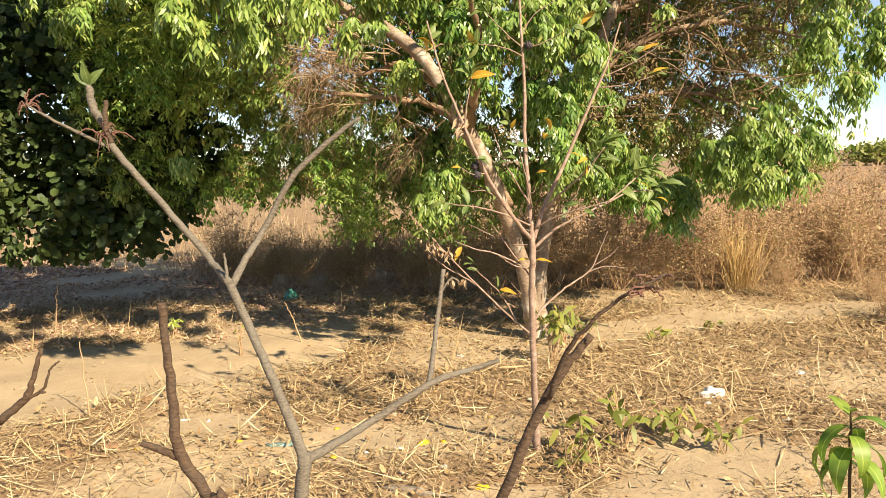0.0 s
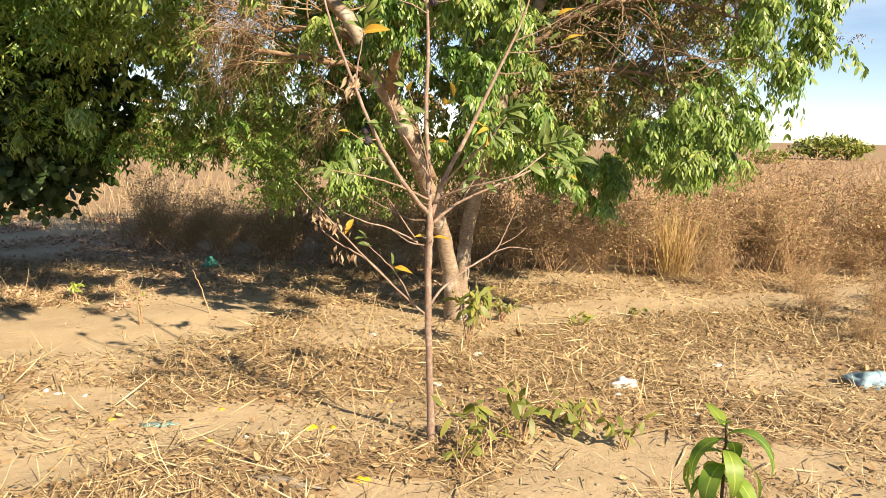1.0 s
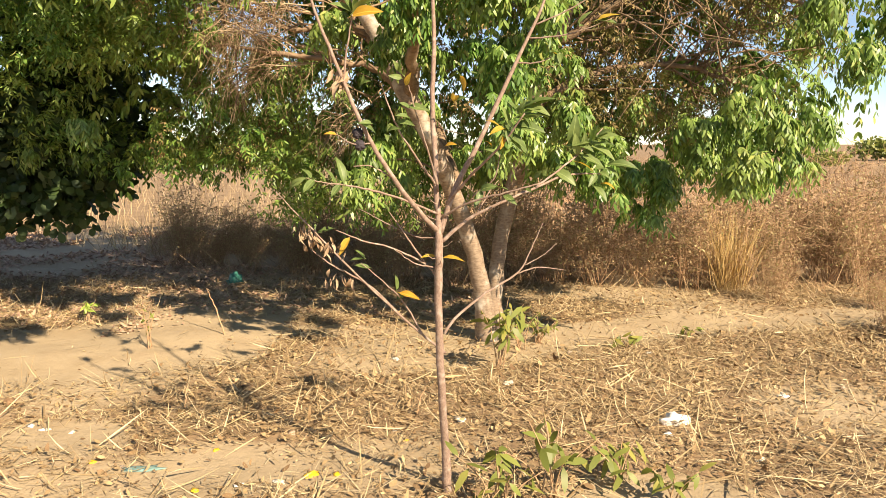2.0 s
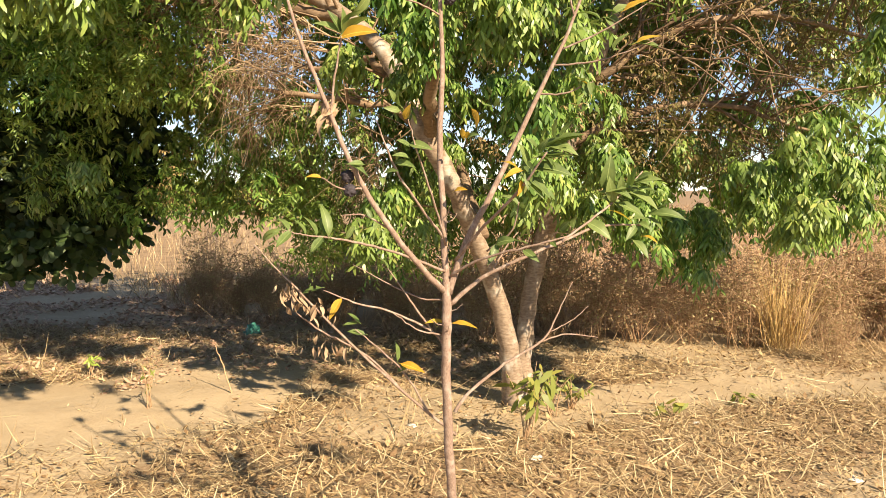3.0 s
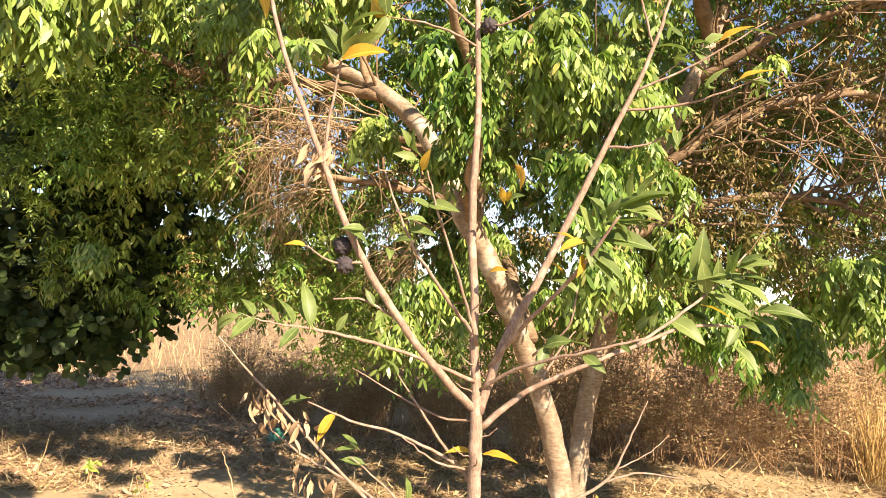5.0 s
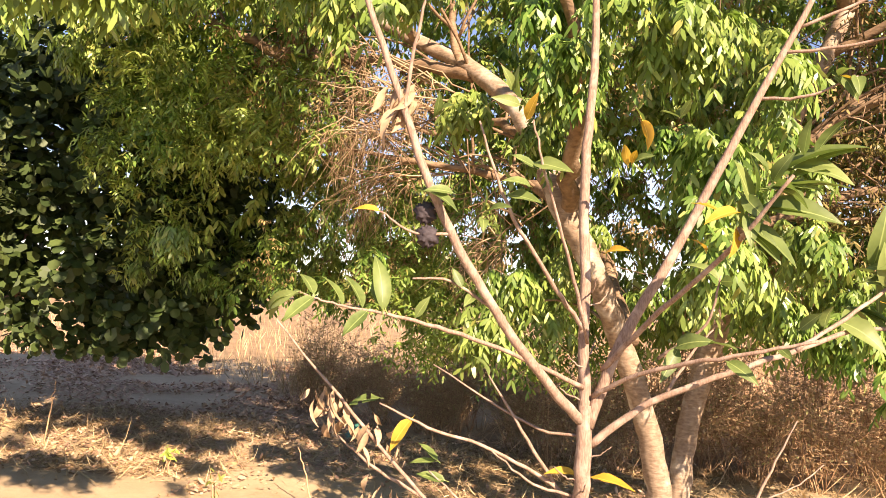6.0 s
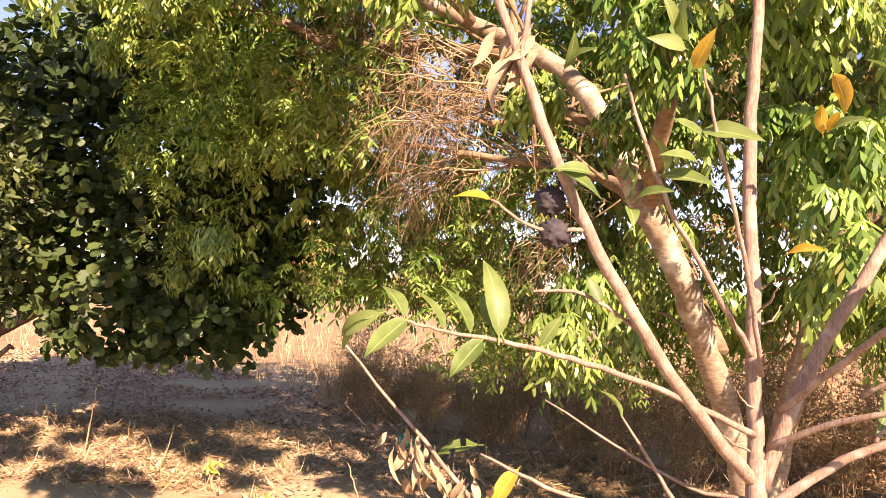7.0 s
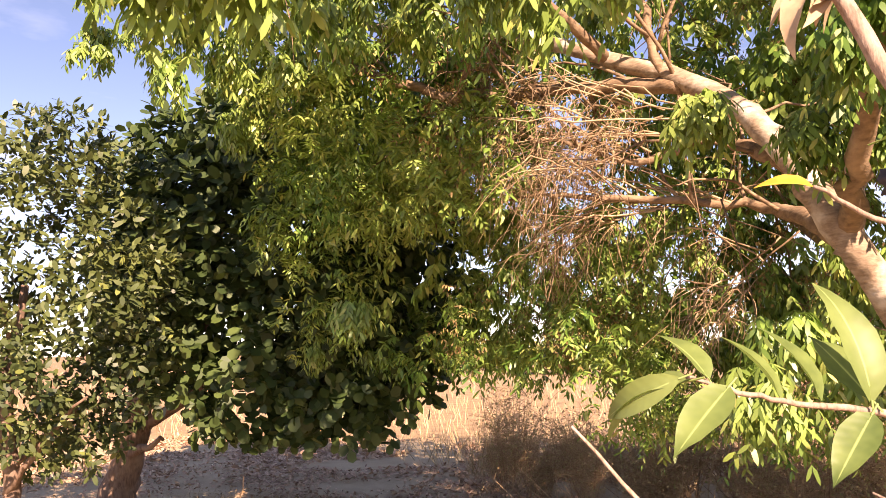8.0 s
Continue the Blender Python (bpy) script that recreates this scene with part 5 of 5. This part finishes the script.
# ---------------------------------------------------------------- seedlings and low green growth
def seedling():
    rng = np.random.default_rng(37)
    O = (1.165, 1.98, 0.0)
    t = thing("seedling", O, "glossy green seedling with long drooping leaves", "plant")
    tb = Tubes()
    tb.add([(0, 0, -0.02, 0.006), (0.005, 0, 0.4, 0.005), (0, 0, 0.7, 0.004), (0, 0, 0.86, 0.003)], 6, 5, 0.002, rng)
    stem = part("stem", tb.mesh("stem"), BROWN_TWIG, t)
    for k in range(13):
        a = k * 2.4 + 0.5
        z = 0.70 + 0.16 * (k / 13)
        me = LONG_BLADES[k % 3] if k < 11 else LONG_BLADES[3]
        set_leaf(stem, (0, 0, 0), me, (0, 0, z), (math.cos(a), math.sin(a), 0.08 if k < 10 else 0.7), (math.cos(a) * -0.3, math.sin(a) * -0.3, 1), rng.uniform(0.85, 1.05))


seedling()


def herb(at, height, stems, leaf, seed, label, spread=0.2, mat=None, per=9):
    """A small tuft of thin stems with hanging leaves."""
    rng = np.random.default_rng(seed)
    t = thing("herb", on_ground(*at), label, "plant", "low green growth")
    B, W = [], []
    for k in range(stems):
        tb = Tubes()
        a, s = rng.uniform(0, 6.28), spread * rng.uniform(0.3, 1)
        top = np.array([s * math.cos(a), s * math.sin(a), height * rng.uniform(0.6, 1)])
        mid = top * np.array([0.4, 0.4, 0.6])
        tb.add([(rng.normal(0, .02), rng.normal(0, .02), -0.02, 0.004), (*mid, 0.003), (*top, 0.0015)], 4, 4)
        part("stem", tb.mesh("stem"), DRY_STEM, t)
        for j in range(per):
            u = rng.uniform(0.35, 1)
            B.append(mid + (top - mid) * (u - 0.35) / 0.65)
            W.append([rng.normal(0, 0.8), rng.normal(0, 0.8), rng.normal(-0.35, 0.5)])
    B, W = np.array(B), np.array(W)
    L = leaf * rng.uniform(0.7, 1.2, len(B))
    part("foliage", leaf_sheet("foliage", B, W, rng.normal(0, 0.4, B.shape) + np.array([0.3, -0.4, 0.8]), L, L * 0.32, 0.4), mat or HERB_LEAF, t)


herb((0.95, 3.9), 0.36, 7, 0.10, 1, "sparse green sprout with hanging pointed leaves", 0.26, None, 4)
herb((0.72, 3.75), 0.30, 6, 0.09, 2, "sparse green sprout with hanging pointed leaves", 0.2, None, 4)
herb((1.25, 4.0), 0.22, 6, 0.09, 3, "small drooping green sprout", 0.2, None, 5)
herb((1.45, 3.85), 0.16, 5, 0.08, 4, "small drooping green sprout", 0.15, None, 5)
herb((0.62, 3.62), 0.18, 5, 0.07, 12, "small pale green sprout", 0.12, None, 4)
herb((0.80, 5.7), 0.52, 7, 0.13, 5, "green shoot with long hanging leaves beside the trunk", 0.16, None, 5)
herb((0.98, 6.3), 0.32, 11, 0.06, 6, "clump of weeds at the foot of the trunk", 0.22, None, 8)
herb((1.13, 6.45), 0.24, 9, 0.055, 7, "clump of weeds at the foot of the trunk", 0.2, None, 7)
herb((-2.6, 7.0), 0.26, 4, 0.06, 8, "bright green sprig on the sandy track", 0.08, SEEDLING_LEAF, 7)
herb((-1.75, 6.2), 0.34, 5, 0.05, 9, "wispy grey-green weed on the sandy track", 0.1, None, 3)
herb((1.75, 6.3), 0.12, 4, 0.09, 10, "small dull green plant lying low", 0.15, None, 5)
herb((2.3, 6.6), 0.10, 4, 0.08, 11, "small dull green plant lying low", 0.15, None, 4)


# ---------------------------------------------------------------- dry scrub behind
def scrub_mesh(name, seed, height, spread, stems, twigs):
    rng = np.random.default_rng(seed)
    tb = Tubes()
    tips = []
    for k in range(stems):
        a, s = rng.uniform(0, 6.28), spread * rng.uniform(0.05, 1) ** 0.7
        base = np.array([s * 0.4 * math.cos(a), s * 0.4 * math.sin(a), -0.03])
        a += rng.normal(0, 0.9)
        top = np.array([s * math.cos(a), s * math.sin(a), height * rng.uniform(0.55, 1)]) + rng.normal(0, 0.06, 3)
        mid = (base + top) / 2 + rng.normal(0, 0.05, 3)
        tb.add([(*base, 0.0055), (*mid, 0.0042), (*top, 0.0018)], 3, 3)
        for j in range(twigs):
            u = rng.uniform(0.25, 1)
            p = base + (top - base) * u
            q = p + np.array([rng.normal(0, 0.16), rng.normal(0, 0.16), rng.uniform(-0.06, 0.18)])
            tb.add([(*p, 0.0030), (*((p + q) / 2 + rng.normal(0, 0.02, 3)), 0.0025), (*q, 0.0014)], 3, 2)
            tips.append(q)
            tips.append((p + q) / 2)
    return tb.mesh(name), np.array(tips)


SCRUB = []
for k, (h, s, n) in enumerate(((1.05, 0.55, 22), (1.25, 0.6, 24), (0.85, 0.5, 22))):
    me, tips = scrub_mesh("brushwood", 50 + k, h, s, n + 4, 15)
    me.materials.append(DRY_STEM)
    rng = np.random.default_rng(70 + k)
    tt = tips + rng.normal(0, 0.04, tips.shape)
    L = 0.032 * rng.uniform(0.5, 1.5, len(tt))
    lm = leaf_sheet("foliage", tt, rng.normal(0, 1, tt.shape) + np.array([0, 0, -0.4]), rng.normal(0, 0.7, tt.shape) + np.array([0, 0, 0.7]), L, L * 0.5, 0.3)
    SCRUB.append((me, lm))


def scrub(x, y, k, size, turn, leafy):
    ob = thing("dry_bush", on_ground(x, y), "dry brown bush of thin bare stems" if leafy < 1 else "dry olive-brown bush with small withered leaves", "bush", "dry scrub")
    me, lm = SCRUB[k]
    ob.rotation_euler[2] = turn
    ob.scale = (size, size, size * 1.0)
    tagged(part("brushwood", me, None, ob), kind="stuff")
    lv = tagged(new("foliage", lm), kind="stuff")
    lv.parent = ob
    if not lm.materials:
        lm.materials.append(SCRUB_LEAF)


rng = np.random.default_rng(81)
EDGE = [(-5.5, 11.6), (-4.0, 11.0), (-3.0, 9.9), (-2.3, 9.3), (-1.3, 9.2), (-0.3, 8.6), (0.4, 8.5), (1.5, 8.9), (2.2, 8.7), (3.1, 8.5), (4.0, 8.3), (5.1, 8.6), (6.5, 8.7), (10, 9.5)]
ex, ey = np.array(EDGE).T
for row, (step, back, s0) in enumerate(((0.5, 0.25, 0.75), (0.55, 0.8, 0.98), (0.7, 1.6, 1.08))):
    for x in np.arange(-3.0 - row * 0.2, 9.5, step):
        xx = x + rng.normal(0, 0.15)
        yy = float(np.interp(xx, ex, ey)) + back + rng.normal(0, 0.15)
        scrub(xx, yy, int(rng.integers(0, 3)), s0 * (0.8 if -3.2 < xx < 0.4 else 1.0) * rng.uniform(0.72, 1.15), rng.uniform(0, 6.28), 1)


for k, (x, y, size) in enumerate(((4.3, 6.3, 0.5), (4.7, 6.7, 0.55), (4.0, 6.9, 0.4), (5.1, 6.2, 0.5), (4.6, 5.7, 0.4), (3.9, 5.9, 0.3), (5.4, 7.0, 0.6), (3.5, 8.0, 0.4), (4.4, 7.9, 0.45))):
    scrub(x, y, k % 3, size, k * 1.1, 1)


def stalks(name, rng, x, y, height, lean, width, mat, label, category, thingname=None):
    """Upright dry stalks over an area, each a narrow tapering blade."""
    n = len(x)
    base = np.stack([x, y, ground_height(x, y) - 0.02], -1)
    way = np.stack([rng.normal(0, lean, n), rng.normal(0, lean, n), np.ones(n)], -1)
    h = height * rng.uniform(0.5, 1.15, n)
    me = leaf_sheet(name, base, way, np.stack([rng.normal(0, 1, n), rng.normal(0, 1, n), np.zeros(n)], -1), h, width, rng.uniform(-0.05, 0.3, n), 0.3)
    return tagged(part(thingname or name, me, mat), label, category, kind="stuff")


# low dry growth among and beyond the bushes
n = 2500
fx = rng.uniform(-3.5, 10, n)
fy = np.interp(fx, ex, ey) + rng.uniform(-0.1, 3.2, n)
stalks("dry_weeds", rng, fx, fy, 0.55, 0.8, 0.006, DRY_STEM, "dry brown weeds among the bushes", "weeds")
n = 26000
ang, dist = rng.uniform(-1.15, 1.15, n), 11.5 + 60 * rng.uniform(0, 1, n) ** 2.2
fx, fy = dist * np.sin(ang), dist * np.cos(ang)
k = fy > np.interp(fx, ex, ey) + 0.2
fx, fy = fx[k], fy[k]
right = fx > -1.5
stalks("field_grass", rng, fx[~right], fy[~right], 0.42, 0.35, 0.012, FIELD_GRASS, "pale dry grass of the sunlit field", "grass")
stalks("far_scrub_grass", rng, fx[right], fy[right], 0.8, 0.75, 0.018, DRY_STEM, "tall dry brown grass stretching to the horizon", "grass")
# golden tuft
n = 230
a, r = rng.uniform(0, 6.28, n), 0.17 * rng.uniform(0, 1, n) ** 0.5
stalks("grass_tuft", rng, 3.25 + r * np.cos(a), 8.55 + r * np.sin(a) * 0.7, 0.9, 0.2, 0.006, GOLD_GRASS, "tall golden tuft of dry grass", "grass")


def far_bush(x, y, s, seed):
    g = np.random.default_rng(seed)
    ob = thing("far_bush", (x, y, 0), "distant rounded green bush in the dry field", "bush", "distant bushes")
    tb = Tubes()
    for k in range(5):
        tb.add([(0, 0, -0.05, 0.06 * s), (g.normal(0, .2) * s, g.normal(0, .2) * s, 0.5 * s, 0.04 * s), (g.normal(0, .5) * s, g.normal(0, .5) * s, 1.1 * s, 0.015 * s)], 5, 4)
    part("stems", tb.mesh("stems"), DARK_BARK, ob)
    d = unit(g.normal(0, 1, (330, 3)))
    P = np.array([0, 0, 0.6]) * s + d * g.uniform(0.3, 1, (330, 1)) ** 0.5 * np.array([1.9, 1.2, 0.45]) * s
    P = P[P[:, 2] > 0.05]
    b, w, f, l, wd = rosettes(g, P, unit(P), 5, 0.22 * s, 0.6)
    part("crown", leaf_sheet("crown", b, w, f, l, wd, 0.1), HERB_LEAF, ob)


for k, (x, y, s) in enumerate(((14.0, 32, 0.36), (18, 44, 0.42), (12.4, 29, 0.28), (24, 52, 0.6), (28, 60, 0.8), (36, 66, 1.8), (-14, 45, 1.7), (-22, 52, 1.8), (-5, 60, 2.0), (-34, 46, 1.6))):
    far_bush(x, y, s, 200 + k)


# ---------------------------------------------------------------- things dropped on the ground
def crumple(name, size, seed, mat, at, label, category, flat=0.35, thin=False, turn=0.0):
    g = np.random.default_rng(seed)
    bm = bmesh.new()
    bmesh.ops.create_icosphere(bm, subdivisions=3, radius=1.0)
    off = Vector(g.uniform(0, 50, 3))
    for v in bm.verts:
        n0 = v.co.normalized()
        k = 0.75 + 0.45 * noise.noise(n0 * 1.7 + off) + 0.28 * noise.noise(n0 * 5 + off) + 0.12 * noise.noise(n0 * 11 + off)
        v.co = Vector((n0.x * size[0] * k, n0.y * size[1] * k, max(-0.25, n0.z) * size[2] * k))
    me = bpy.data.meshes.new(name)
    bm.to_mesh(me)
    bm.free()
    me.polygons.foreach_set("use_smooth", [True] * len(me.polygons))
    ob = part(name, me, mat)
    ob.location = on_ground(at[0], at[1], size[2] * 0.12)
    ob.rotation_euler[2] = turn
    return tagged(ob, label, category)


crumple("cloth_rag", (0.12, 0.06, 0.06), 1, RAG, (1.70, 4.78), "crumpled white cloth rag lying in the straw", "rag")
crumple("cloth_rag", (0.035, 0.03, 0.025), 2, RAG, (1.62, 4.6), "small white scrap of cloth on the sand", "rag")
crumple("plastic_bag", (0.16, 0.13, 0.09), 3, BLUE_SHEET, (3.34, 4.92), "rounded blue plastic bag on the dry litter", "bag")
crumple("plastic_bag", (0.11, 0.10, 0.11), 4, GREEN_SHEET, (-1.9, 8.85), "green plastic bag caught under the bushes", "bag")
crumple("plastic_scrap", (0.13, 0.035, 0.012), 5, TEAL_SHEET, (-0.92, 4.14), "flat teal strip of plastic on the sand", "scrap", turn=0.1)
crumple("fruit_husk", (0.055, 0.05, 0.05), 6, HUSK, (-1.87, 4.05), "round brown dry husk", "husk")
crumple("fruit_husk", (0.045, 0.045, 0.04), 7, HUSK, (-2.09, 4.0), "round brown dry husk", "husk")
crumple("fruit_husk", (0.045, 0.045, 0.045), 8, HUSK, (-2.02, 4.92), "pale brown dry husk", "husk")
crumple("wood_scrap", (0.2, 0.035, 0.025), 9, GREY_BOARD, (-0.15, 3.42), "weathered grey scrap of wood", "wood", turn=-0.35)
YELLOW_PEEL = plain("yellow_peel", (0.72, 0.47, 0.03), 0.5, 0.25, 60)
for k, (x, y, s) in enumerate(((0.18, 3.47, 0.045), (-0.12, 4.07, 0.05), (-0.01, 4.09, 0.03), (-1.72, 4.05, 0.03), (0.27, 4.55, 0.022), (-0.65, 4.35, 0.025), (-0.6, 3.9, 0.03), (-1.2, 4.2, 0.03))):
    crumple("fallen_yellow_leaf", (s, s * 0.7, s * 0.35), 20 + k, YELLOW_PEEL, (x, y), "bright yellow fallen leaf on the litter", "leaf", turn=k * 0.9)
for k, (x, y, s) in enumerate(((2.49, 5.3, 0.05), (2.51, 5.36, 0.03), (0.09, 5.95, 0.045), (0.84, 5.4, 0.06), (0.55, 4.8, 0.06), (1.9, 6.2, 0.035), (0.2, 4.7, 0.03), (-0.25, 3.98, 0.035), (-0.42, 3.95, 0.03), (-1.76, 4.66, 0.04), (-1.66, 4.62, 0.035), (-1.5, 4.6, 0.03), (1.0, 4.35, 0.035), (0.0, 3.7, 0.03), (-1.0, 3.7, 0.03), (2.0, 4.35, 0.045))):
    crumple("pale_scrap", (s, s * 0.6, s * 0.3), 40 + k, PALE_SCRAP, (x, y), "small pale scrap on the litter", "scrap", turn=k * 1.3)
for k in range(26):
    x, y = rng.uniform(-2.6, 3.4), rng.uniform(3.2, 7.5)
    s = rng.uniform(0.012, 0.03)
    crumple("stone", (s, s * 0.8, s * 0.6), 80 + k, STONE, (x, y), "small tan stone on the ground", "stone", turn=k)


# ---------------------------------------------------------------- straw and leaf litter
def lying(rng, n, x0, x1, y0, y1, keep=True):
    x, y = rng.uniform(x0, x1, n), rng.uniform(y0, y1, n)
    if keep:
        k = litter_keep(rng, x, y)
        x, y = x[k], y[k]
    return x, y


rng = np.random.default_rng(91)
x, y = lying(rng, 185000, -6.0, 6.8, 0.6, 8.9)
n = len(x)
a = rng.uniform(0, 6.28, n)
pos = np.stack([x, y, ground_height(x, y) + rng.uniform(0.002, 0.035, n)], -1)
way = np.stack([np.cos(a), np.sin(a), rng.normal(0.0, 0.2, n)], -1)
L = rng.gamma(2.0, 0.042, n).clip(0.015, 0.34)
straw = part("straw_litter", leaf_sheet("straw_litter", pos, way, np.tile([0.0, 0.0, 1.0], (n, 1)) + rng.normal(0, 0.3, (n, 3)), L, rng.uniform(0.0024, 0.0072, n), rng.normal(0, 0.38, n), 0.35), STRAW)
tagged(straw, "scattered broken straw and dry stalks", "straw", kind="stuff")
x, y = lying(rng, 130000, -6.0, 6.8, 0.6, 9.2)
n = len(x)
a = rng.uniform(0, 6.28, n)
pos = np.stack([x, y, ground_height(x, y) + rng.uniform(0.003, 0.03, n)], -1)
way = np.stack([np.cos(a), np.sin(a), rng.normal(0.0, 0.12, n)], -1)
L = rng.gamma(3.0, 0.0085, n).clip(0.008, 0.055)
lit = part("leaf_litter", leaf_sheet("leaf_litter", pos, way, np.tile([0.0, 0.0, 1.0], (n, 1)) + rng.normal(0, 0.4, (n, 3)), L, L * rng.uniform(0.25, 0.65, n), rng.normal(0.1, 0.5, n)), LITTER)
tagged(lit, "curled brown and tan fallen leaves", "leaves", kind="stuff")

x, y = lying(rng, 9000, -5.5, 6.2, 1.2, 8.8)
n = len(x)
a = rng.uniform(0, 6.28, n)
pos = np.stack([x, y, ground_height(x, y) + rng.uniform(0.008, 0.035, n)], -1)
way = np.stack([np.cos(a), np.sin(a), rng.normal(0.02, 0.10, n)], -1)
L = rng.uniform(0.12, 0.42, n)
long_straw = part("dry_stalk_litter", leaf_sheet("dry_stalk_litter", pos, way, np.tile([0.0, 0.0, 1.0], (n, 1)) + rng.normal(0, 0.4, (n, 3)), L, rng.uniform(0.005, 0.010, n), rng.normal(0, 0.22, n), 0.3), STRAW)
tagged(long_straw, "long dry stalks lying loose on the ground", "straw", kind="stuff")

# brown leaves in the shade of the trees
x, y = lying(rng, 62000, -10.0, 1.0, 6.5, 13.6, False)
k = (track_distance(x, y) > np.where(x < -2.3, 1.1, 0.6)) & (y < np.interp(x, ex, ey) + np.where(x < -2.6, 2.4, 0.6)) & (value_noise(np.stack([x, y, 0 * x], -1), 3.0, 15) > rng.uniform(0.15, 0.6, len(x)))
x, y = x[k], y[k]
n = len(x)
a = rng.uniform(0, 6.28, n)
pos = np.stack([x, y, ground_height(x, y) + rng.uniform(0.003, 0.025, n)], -1)
way = np.stack([np.cos(a), np.sin(a), rng.normal(0.03, 0.25, n)], -1)
L = rng.uniform(0.02, 0.065, n) * (1 + 0.14 * np.clip(y - 8, 0, 6))
brown = part("shaded_leaf_litter", leaf_sheet("shaded_leaf_litter", pos, way, np.tile([0.0, 0.0, 1.0], (n, 1)) + rng.normal(0, 0.4, (n, 3)), L, L * rng.uniform(0.3, 0.5, n), rng.normal(0.1, 0.35, n)), BROWN_LITTER)
tagged(brown, "reddish-brown dead leaves under the trees", "leaves", kind="stuff")


def dry_stick(x, y, top, seed):
    g = np.random.default_rng(seed)
    tb = Tubes()
    tb.add([(0, 0, -0.03, 0.007), (top[0] * 0.5, top[1] * 0.5, top[2] * 0.55, 0.005), (*top, 0.0025)], 6, 5, 0.004, g)
    ob = part("dry_stick", tb.mesh("dry_stick"), DRY_STEM)
    ob.location = on_ground(x, y)
    tagged(ob, "thin dry stick stuck in the sandy ground", "stick", "dry sticks")


for k, (x, y, top) in enumerate(((-1.31, 6.62, (-0.16, 0.05, 0.36)), (-2.25, 4.6, (-0.03, 0.0, 0.5)), (-1.05, 5.0, (0.02, 0.02, 0.14)), (0.3, 4.9, (0.05, 0.0, 0.16)), (-3.9, 7.3, (0.06, 0.0, 0.5)))):
    dry_stick(x, y, top, 300 + k)
